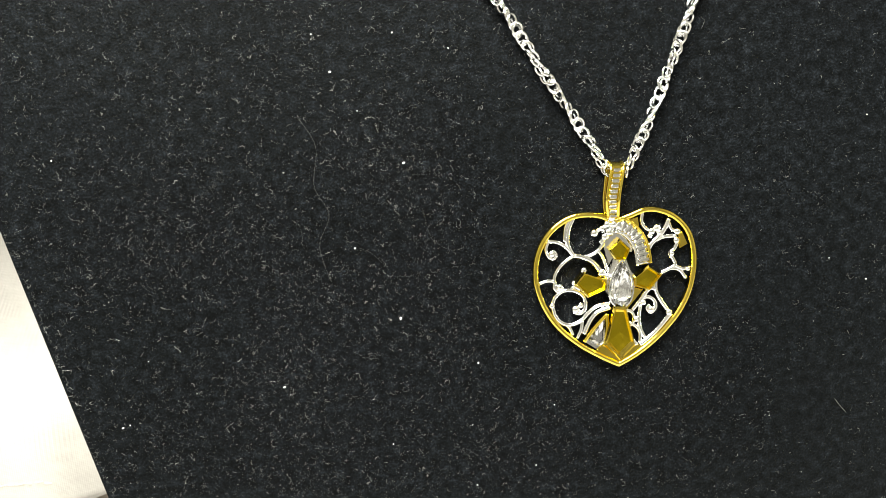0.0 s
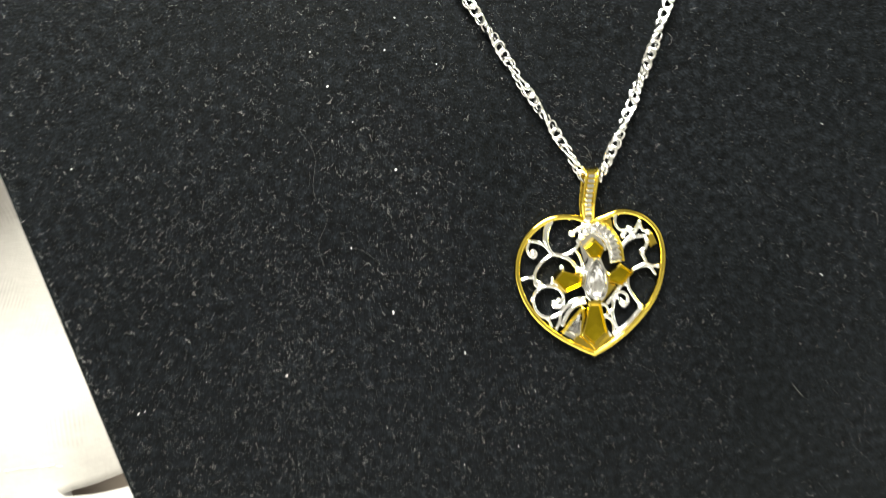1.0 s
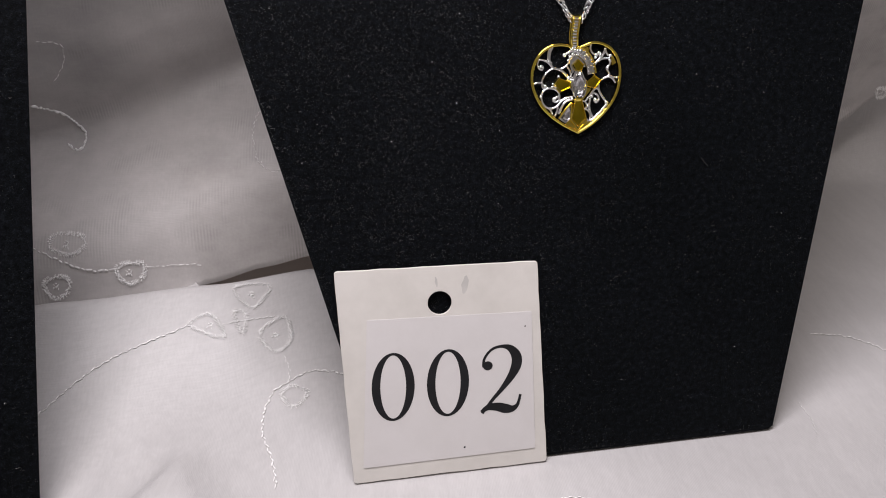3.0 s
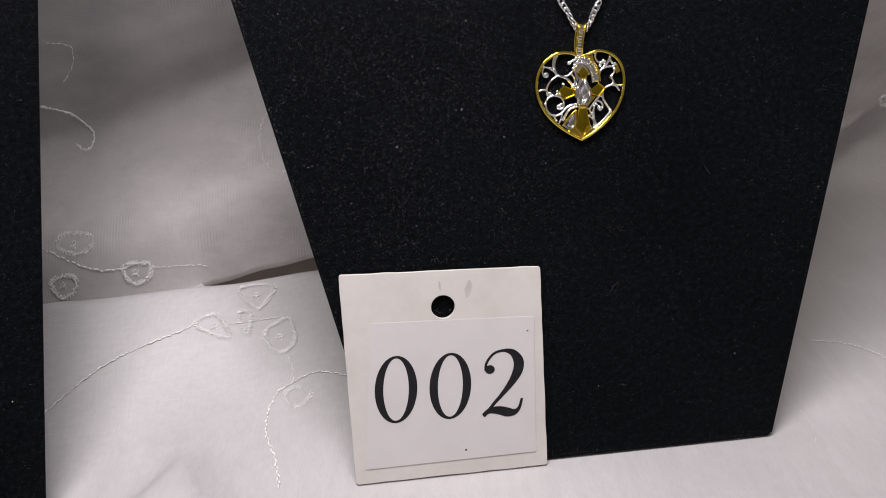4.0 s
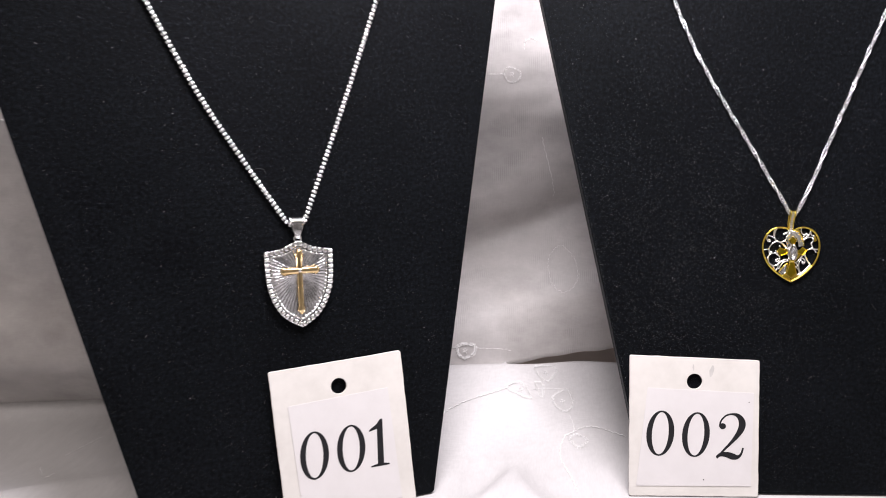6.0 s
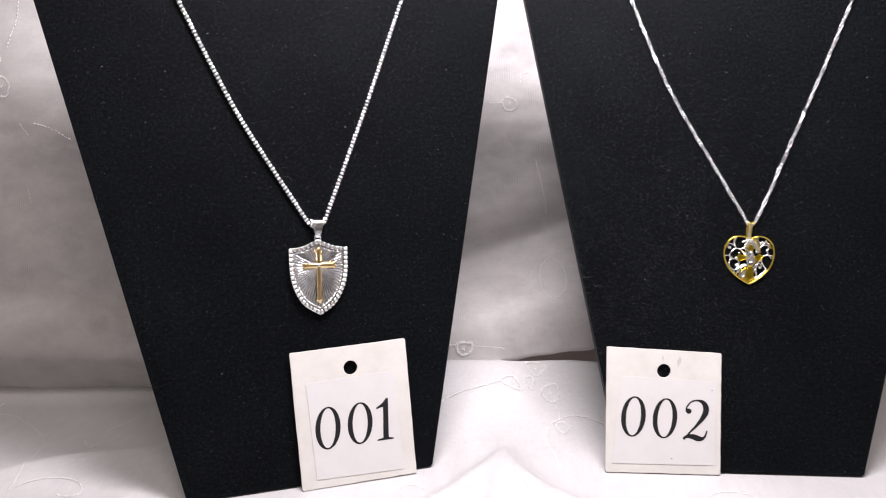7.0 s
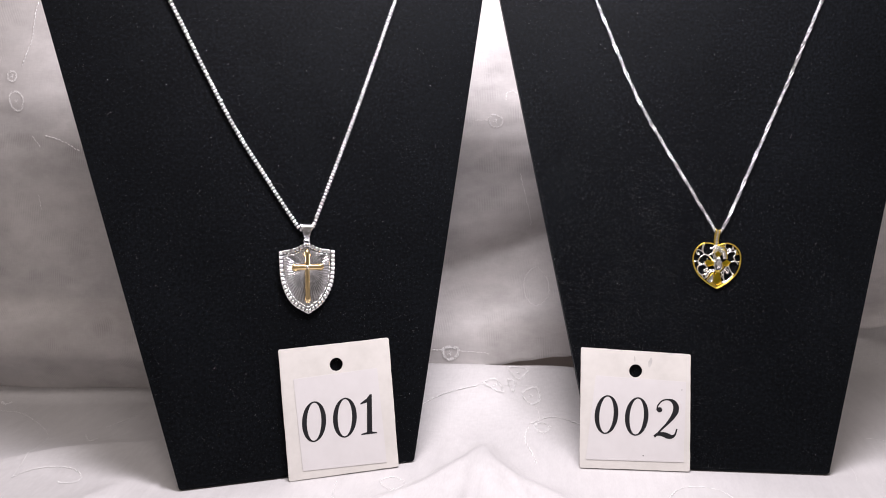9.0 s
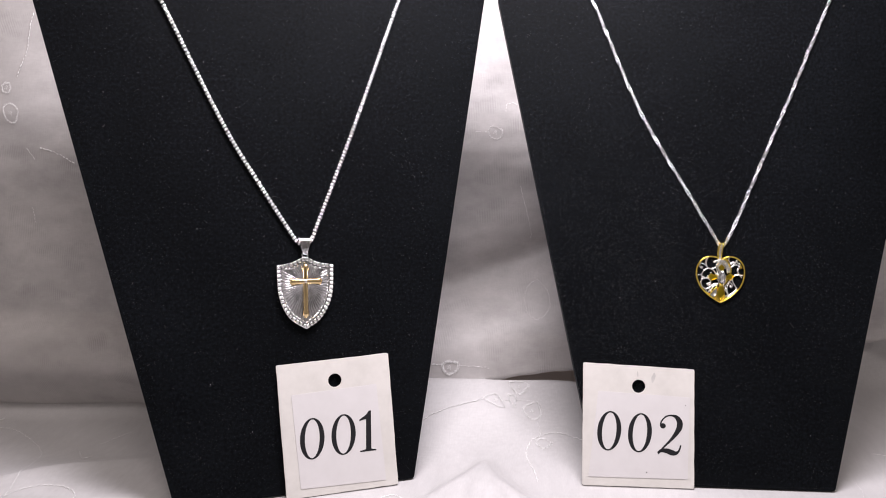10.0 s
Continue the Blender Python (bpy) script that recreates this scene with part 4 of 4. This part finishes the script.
def shield_line(k):
    """The shield's outline, drawn in by the factor k; its three upper points and the foot stay sharp."""
    pts = []
    for a, b in ((0, 2), (2, 4), (4, 7), (7, 10)):
        seg = [(*SHIELD[i % 10], 0.0) for i in range(a, b + 1)]
        pts += catmull(seg, 7)[:-1]
    c = Vector((0.1, 1.2, 0))
    out = []
    for p in pts:
        q = c + (p - c) * k
        out.append(Vector((q.x, q.y, 0.4)))
    return out


def shield_plate():
    """The shield's face: fine ridges fan out from its middle."""
    bm = bmesh.new()
    edge = shield_line(0.99)
    edge.append(edge[0])
    ring = [p for p, _ in even(edge, 1.02)]
    if len(ring) % 2:
        ring.pop()
    c = Vector((0.1, 5.0, 0))
    n = len(ring)
    rows = []
    for s, amp in ((0.08, 0.04), (0.3, 0.22), (0.55, 0.42), (0.80, 0.52), (1.0, 0.0)):
        rows.append([bm.verts.new(Vector((c.x + (p.x - c.x) * s, c.y + (p.y - c.y) * s, 0.35 + 0.6 * (1 - s) + (amp if i % 2 else -amp))) * MM) for i, p in enumerate(ring)])
    for r, q in zip(rows, rows[1:]):
        for i in range(n):
            bm.faces.new((r[i], r[(i + 1) % n], q[(i + 1) % n], q[i]))
    bm.faces.new(rows[0])
    back = [bm.verts.new(Vector((p.x, p.y, -0.5)) * MM) for p in ring]
    for i in range(n):
        bm.faces.new((rows[-1][i], rows[-1][(i + 1) % n], back[(i + 1) % n], back[i]))
    bm.faces.new(back[::-1])
    return bm


# Heart pendant: drawn on a fine grid and set to millimetres here.
def hq(x, y, z=0.0):
    u, v = x - 1100, y - 510
    return Vector((0.0888 * u + 0.0031 * v + 0.58, -0.0021 * u - 0.0894 * v - 0.36, z))


HEART_L = [(1088, 393), (1068, 383), (1040, 381), (1012, 387), (986, 404), (966, 428), (954, 458), (951, 490), (955, 515), (965, 542), (982, 570), (1005, 594), (1035, 616), (1070, 635), (1099, 648)]
HEART_R = [(1099, 648), (1130, 630), (1162, 605), (1190, 576), (1212, 546), (1228, 510), (1235, 470), (1233, 435), (1222, 405), (1200, 383), (1174, 372), (1146, 371), (1118, 382), (1088, 393)]
# Silver scrolls: width, then the bends of each.
SCROLLS_UPPER_LEFT = [
    (0.40, [(1019, 388), (1011, 405), (1008, 425), (1012, 440), (1019, 452)]),
    (0.30, [(1012, 390), (1005, 405), (1003, 428)]),
    (0.34, [(973, 427), (990, 429), (1005, 437), (1018, 452)]),
    (0.30, [(975, 428), (970, 442), (975, 455), (984, 458), (988, 451), (983, 445), (977, 447)]),
    (0.36, [(1018, 453), (1035, 454), (1052, 450), (1065, 440), (1072, 428)]),
    (0.36, [(1018, 453), (1002, 464), (990, 478), (984, 492), (986, 505)]),
    (0.46, [(1020, 452), (1036, 455), (1052, 463), (1064, 476), (1074, 488)]),
    (0.34, [(1062, 443), (1070, 453), (1075, 466), (1079, 480)]),
    (0.42, [(1056, 412), (1068, 404), (1080, 398), (1090, 394)]),
    (0.44, [(1066, 430), (1076, 418), (1082, 408), (1088, 398)]),
]
SCROLLS_LOWER_LEFT = [
    (0.32, [(958, 502), (968, 498), (978, 497), (986, 500)]),
    (0.32, [(985, 498), (984, 510), (991, 516), (998, 510), (995, 503)]),
    (0.38, [(980, 538), (986, 525), (1000, 515), (1016, 514), (1031, 520), (1039, 533), (1037, 548), (1028, 555), (1018, 551), (1020, 543)]),
    (0.38, [(980, 540), (985, 560), (998, 573), (1015, 575), (1032, 567), (1045, 553), (1061, 541), (1083, 537)]),
    (0.34, [(1000, 573), (1010, 581), (1016, 594)]),
    (0.34, [(1033, 569), (1031, 584), (1024, 600)]),
    (0.36, [(1030, 512), (1020, 507), (1012, 514)]),
    (0.44, [(1084, 545), (1062, 552), (1048, 567), (1036, 592)]),
]
SCROLLS_UPPER_RIGHT = [
    (0.36, [(1142, 375), (1140, 390), (1146, 402), (1158, 408)]),
    (0.46, [(1189, 386), (1181, 404), (1170, 418), (1158, 430), (1152, 441)]),
    (0.38, [(1153, 437), (1165, 425), (1180, 418), (1198, 416)]),
    (0.38, [(1198, 414), (1204, 425), (1200, 438), (1191, 447), (1197, 456), (1201, 467), (1190, 475), (1176, 481)]),
    (0.34, [(1189, 392), (1194, 404), (1204, 408)]),
    (0.36, [(1176, 482), (1194, 474), (1210, 477), (1221, 491)]),
    (0.36, [(1200, 468), (1214, 474), (1228, 472)]),
    (0.40, [(1166, 495), (1167, 514), (1177, 533), (1191, 552)]),
]
SCROLLS_LOWER_RIGHT = [
    (0.36, [(1124, 549), (1138, 532), (1151, 525), (1163, 531), (1166, 544), (1158, 553), (1151, 546), (1155, 539)]),
    (0.44, [(1136, 536), (1148, 517), (1158, 509), (1168, 512)]),
    (0.36, [(1139, 540), (1136, 562), (1139, 583), (1147, 599)]),
    (0.34, [(1111, 548), (1123, 553), (1127, 566), (1121, 577)]),
    (0.34, [(1119, 572), (1132, 580), (1138, 592), (1138, 608)]),
    (0.46, [(1138, 612), (1166, 588), (1194, 555)]),
    (0.40, [(1118, 585), (1122, 600), (1132, 612)]),
]
WIRES = SCROLLS_UPPER_LEFT + SCROLLS_LOWER_LEFT + SCROLLS_UPPER_RIGHT + SCROLLS_LOWER_RIGHT
BALLS = [(980, 449, 0.55), (1055, 412, 0.66), (1068, 404, 0.5), (1074, 418, 0.62), (1082, 410, 0.7), (1078, 396, 0.6), (993, 508, 0.62), (979, 541, 0.5), (1021, 547, 0.7), (1030, 540, 0.5), (1068, 482, 0.7), (1078, 488, 0.55),
         (1036, 478, 0.55), (1018, 500, 0.4), (1157, 408, 0.62), (1166, 402, 0.66), (1171, 410, 0.5), (1154, 416, 0.45), (1204, 408, 0.55), (1202, 424, 0.55), (1194, 447, 0.5), (1157, 547, 0.6), (1224, 474, 0.4), (1190, 552, 0.6), (1143, 535, 0.5), (1130, 565, 0.5), (1086, 384, 0.75), (1090, 396, 0.6)]


def kite(bm_points, z0, z1):
    """A plate of the cross: its rim stands proud of a sunk, satin field."""
    bm = bmesh.new()
    pts = [hq(x, y) for x, y in bm_points]
    low = [bm.verts.new(Vector((p.x, p.y, z0)) * MM) for p in pts]
    high = [bm.verts.new(Vector((p.x, p.y, z1 - 0.35)) * MM) for p in pts]
    n = len(pts)
    c = sum(pts, Vector()) / n
    inner = [[bm.verts.new(Vector((c.x + (p.x - c.x) * k, c.y + (p.y - c.y) * k, z)) * MM) for p in pts] for k, z in ((0.90, z1 + 0.15), (0.82, z1 + 0.15), (0.70, z1 - 0.35))]
    loops = [low, high] + inner
    for r, q in zip(loops, loops[1:]):
        for i in range(n):
            bm.faces.new((r[i], r[(i + 1) % n], q[(i + 1) % n], q[i]))
    bm.faces.new(low[::-1])
    field = bmesh.new()
    vs = [field.verts.new(Vector((c.x + (p.x - c.x) * 0.71, c.y + (p.y - c.y) * 0.71, z1 - 0.34)) * MM) for p in pts]
    tip = field.verts.new(Vector((c.x, c.y, z1 - 0.25)) * MM)
    for i in range(n):
        field.faces.new((vs[i], vs[(i + 1) % n], tip))
    return bm, field


def teardrop():
    """A pear-cut stone: flat table, facets down to its girdle and below."""
    bm = bmesh.new()
    n = 10

    def loop(k, z, shift=0.0):
        out = []
        for i in range(n):
            a = 2 * math.pi * (i + shift) / n
            x = 2.2 * math.sin(a) * (math.sin((a % (2 * math.pi)) / 2)) ** 0.75
            y = 3.6 * math.cos(a)
            out.append(bm.verts.new(Vector((x * k, y * k - 0.5 * (1 - k), z)) * MM))
        return out
    loops = [loop(0.12, -0.62), loop(0.62, -0.40, 0.5), loop(1.0, 0.15), loop(0.98, 0.3), loop(0.74, 0.85, 0.5), loop(0.46, 1.1)]
    for r, q in zip(loops, loops[1:]):
        for i in range(n):
            bm.faces.new((r[i], r[(i + 1) % n], q[(i + 1) % n])), bm.faces.new((r[i], q[(i + 1) % n], q[i]))
    bm.faces.new(loops[-1]), bm.faces.new(loops[0][::-1])
    return bm


def heart_necklace(m):
    neck = tagged(empty("heart_necklace", m), "gold heart pendant with silver scrolls and crystal on twisted silver chain", "necklace", "necklaces")
    ring = torus_mesh("chain_ring", 0.94, 0.75, 0.2, POLISHED, 14, 6)
    link = join_links("chain_link", ring, [Matrix.Rotation(radians(9), 4, "X") @ Matrix.Translation((0, 0, 0.2 * MM)), Matrix.Translation((0.45 * MM, 0, -0.2 * MM)) @ Matrix.Rotation(radians(-9), 4, "X")])
    lines = (chain_line([(41.3, 128.4), (31.8, 144.2), (25.6, 154.7), (5.4, 188.4), (-6.4, 212.1), (-24.7, 256.2)], 1.2, 40),
             chain_line([(43.9, 128.2), (50.2, 141.0), (55.1, 152.9), (72.1, 193.5), (79.5, 211.0), (97.8, 256.7)], 1.2, 40))
    for s, line in enumerate(lines):
        poses = []
        for k, (p, d) in enumerate(even(line, 1.4)):
            twist = 2 * math.pi * k * 1.4 / 16.4 + s * 1.1
            poses.append(frame_along(p, d, twist) @ Matrix.Rotation(radians(14), 4, "Y") @ Matrix.Rotation(radians(8), 4, "Z"))
        for q in poses[:148]:
            part("link", link, parent=neck, m=q)
        part("chain_end", join_links("chain_end", link, poses[148:]), parent=neck)
    at = Matrix.Translation((41.66 * MM, 110.4 * MM, 1.0 * MM)) @ Matrix.Rotation(radians(-4.0), 4, "Z")
    left = catmull([tuple(hq(*p)) for p in HEART_L], 7)
    right = catmull([tuple(hq(*p)) for p in HEART_R], 7)
    pend = part("heart_rim", sweep(left[:-1] + right[:-1], chamfered(0.43, 0.55, 0.2), True), GOLD, neck, "polished gold heart rim", m=at)
    for w, pts in WIRES:
        line = catmull([tuple(hq(*p, 0.05)) for p in pts], 6)
        part("scroll", sweep(line, round_profile(w * 0.95, 8, 1.2)), POLISHED, pend)
    for x, y, r in BALLS:
        bm = bmesh.new()
        ball(bm, tuple(hq(x, y, 0.35)), r, 8, 6, 0.8)
        part("scroll_bead", bm, POLISHED, pend)
    for pts in ([(1099, 420), (1118, 438), (1110, 458), (1091, 459), (1080, 440)], [(1017, 500), (1034, 479), (1077, 493), (1076, 511), (1042, 526)], [(1124, 488), (1151, 467), (1176, 483), (1153, 513), (1124, 504)], [(1089, 536), (1110, 536), (1128, 611), (1099, 640), (1071, 612)]):
        rim, field = kite(pts, -0.4, 1.05)
        arm = part("cross_arm", rim, GOLD, pend, "gold cross arm with sunk field")
        part("arm_field", field, GOLD_SATIN, arm)
    # plate behind the stone that the arms grow out of
    bm = prism([tuple(hq(x, y))[:2] for x, y in [(1090, 455), (1112, 455), (1120, 480), (1130, 488), (1130, 505), (1120, 528), (1110, 540), (1089, 540), (1080, 520), (1073, 510), (1074, 494), (1084, 480)]], -0.5, 0.25, 0.1)
    part("centre_plate", bm, POLISHED, pend)
    part("back_plate", prism([tuple(hq(x, y))[:2] for x, y in [(1070, 412), (1088, 394), (1108, 402), (1122, 420), (1126, 446), (1112, 444), (1118, 436), (1100, 424), (1084, 440), (1090, 456), (1082, 470), (1074, 440)]], -0.55, -0.1, 0.1), POLISHED, pend)
    # gold pieces: the foot of the heart round the lower arm, a sliver by the stone, a wedge inside the rim
    for pts in ([(1055, 624), (1071, 610), (1099, 638), (1128, 609), (1146, 616), (1099, 645)], [(1126, 508), (1143, 512), (1113, 549), (1107, 540)], [(1206, 411), (1213, 408), (1223, 430), (1209, 438)], [(1118, 388), (1133, 384), (1136, 402), (1126, 398)]):
        part("gold_plate", prism([tuple(hq(x, y))[:2] for x, y in pts], -0.45, 0.3, 0.1), GOLD, pend)
    # three-cornered stone in a gold setting at the lower side
    bed = part("stone_bed", prism([tuple(hq(x, y))[:2] for x, y in [(1078, 555), (1076, 585), (1072, 615), (1058, 620), (1036, 606), (1050, 583)]], -0.4, 0.05, 0.1), POLISHED, pend)
    gem = bmesh.new()
    corners = [hq(1074, 566), hq(1073, 606), hq(1062, 616), hq(1045, 604)]
    mid = sum(corners, Vector()) / 4
    rings = [[gem.verts.new((mid + (p - mid) * k + Vector((0, 0, z))) * MM) for p in corners] for k, z in ((0.85, 0.06), (1.0, 0.35), (0.55, 0.75))]
    for r, q in zip(rings, rings[1:]):
        for i in range(4):
            gem.faces.new((r[i], r[(i + 1) % 4], q[(i + 1) % 4])), gem.faces.new((r[i], q[(i + 1) % 4], q[i]))
    gem.faces.new(rings[-1]), gem.faces.new(rings[0][::-1])
    part("side_stone", gem, CRYSTAL, bed, "clear three-cornered stone")
    for pts in ([(1078, 556), (1058, 577), (1036, 606)], [(1078, 556), (1077, 585), (1073, 614)]):
        part("stone_edge", sweep(catmull([tuple(hq(*p, 0.3)) for p in pts], 6), round_profile(0.32, 6)), GOLD, pend)
    # ribbon with a row of baguette stones
    mid = catmull([tuple(hq(*p, 0.5)) for p in [(1096, 397), (1112, 402), (1128, 416), (1139, 437), (1144, 466)]], 8)
    part("ribbon", sweep(mid, [(-1.1, -0.6), (1.1, -0.6), (1.1, 0.0), (-1.1, 0.0)]), POLISHED, pend)
    for off, mat in ((1.1, GOLD), (-1.1, POLISHED)):
        edge = []
        for i, p in enumerate(mid):
            d = (mid[min(i + 1, len(mid) - 1)] - mid[max(i - 1, 0)]).normalized()
            edge.append(p + Vector((-d.y, d.x, 0)) * off)
        part("ribbon_edge", sweep(edge, round_profile(0.24, 6)), mat, pend)
    bag = bmesh.new()
    bmesh.ops.create_cube(bag, size=1, matrix=Matrix.Diagonal((0.55 * MM, 1.65 * MM, 0.5 * MM, 1)))
    bmesh.ops.bevel(bag, geom=bag.edges[:], offset=0.12 * MM, segments=1, affect="EDGES")
    bag_me = bpy.data.meshes.new("baguette_stone")
    bag.to_mesh(bag_me)
    bag.free()
    bag_me.materials.append(POLISHED)
    for p, d in even(mid, 0.95)[1:]:
        part("baguette_stone", bag_me, parent=pend, m=frame_along(p + Vector((0, 0, 0.15)), d))
    # crystal in its setting
    c = hq(1102, 500)
    rim = [Vector((2.3 * math.sin(t) * abs(math.sin(t / 2)) ** 0.75, 3.75 * math.cos(t), 0.0)) for t in [2 * math.pi * i / 32 for i in range(32)]]
    at_c = Matrix.Translation((c.x * MM, c.y * MM, 0.3 * MM))
    setting = part("stone_setting", sweep(rim, [(-0.22, -0.5), (0.22, -0.5), (0.22, 0.5), (-0.12, 0.75), (-0.22, 0.5)], True), POLISHED, pend, m=at_c)
    part("crystal", teardrop(), CRYSTAL, setting, "clear teardrop crystal", m=Matrix.Translation((0, 0, 0.7 * MM)))
    # bail: a strap that rises in front, over the chain and down behind, with stones in it
    strap = [hq(1089, 386, 0.2), hq(1086, 376, 1.0), hq(1084, 358, 1.5), hq(1085, 340, 1.7), hq(1088, 320, 1.8), hq(1091, 303, 1.7), hq(1093, 293, 1.1), hq(1093, 289, 0.2), hq(1092, 296, -0.5), hq(1089, 325, -0.6), hq(1086, 355, -0.5), hq(1088, 382, -0.4)]
    strap = catmull([tuple(p) for p in strap], 5)
    bail = part("bail", bail_strap(strap, 0.75, 0.2), GOLD, pend, "gold bail set with a row of small stones")
    for off in (-0.95, 0.95):
        rail = [p + Vector((off * (0.75 + 0.25 * min(1.0, i / 12)), 0, 0.12 if i < 32 else 0)) for i, p in enumerate(strap)]
        part("bail_rail", sweep(rail, round_profile(0.27, 6), up=(1, 0, 0)), GOLD, bail)
    stone = bmesh.new()
    bmesh.ops.create_cube(stone, size=1, matrix=Matrix.Diagonal((1.15 * MM, 0.5 * MM, 0.45 * MM, 1)))
    bmesh.ops.bevel(stone, geom=stone.edges[:], offset=0.1 * MM, segments=1, affect="EDGES")
    stone_me = bpy.data.meshes.new("bail_stone")
    stone.to_mesh(stone_me)
    stone.free()
    stone_me.materials.append(POLISHED)
    for p, d in even(strap[3:28], 0.82):
        part("bail_stone", stone_me, parent=bail, m=Matrix.Translation((p + Vector((0, 0, 0.22))) * MM))
    part("bail_loop", torus_mesh("bail_loop", 0.8, 0.8, 0.28, SILVER, 14, 6), parent=pend, m=Matrix.Translation(hq(1089, 388, 0.2) * MM))
    return neck


def bail_strap(line, half, thick):
    """A flat strap of even width across x that follows a line in the y-z plane."""
    bm = bmesh.new()
    rings = []
    for i, p in enumerate(line):
        d = line[min(i + 1, len(line) - 1)] - line[max(i - 1, 0)]
        nrm = Vector((0, -d.z, d.y)).normalized()
        rings.append([bm.verts.new((p + Vector((s * half, 0, 0)) + nrm * t) * MM) for s, t in ((-1, 0), (1, 0), (1, -thick), (-1, -thick))])
    for r, q in zip(rings, rings[1:]):
        for j in range(4):
            bm.faces.new((r[j], r[(j + 1) % 4], q[(j + 1) % 4], q[j]))
    bm.faces.new(rings[0]), bm.faces.new(rings[-1])
    return bm


heart_necklace(STAND_2)
shield_necklace(STAND_1)
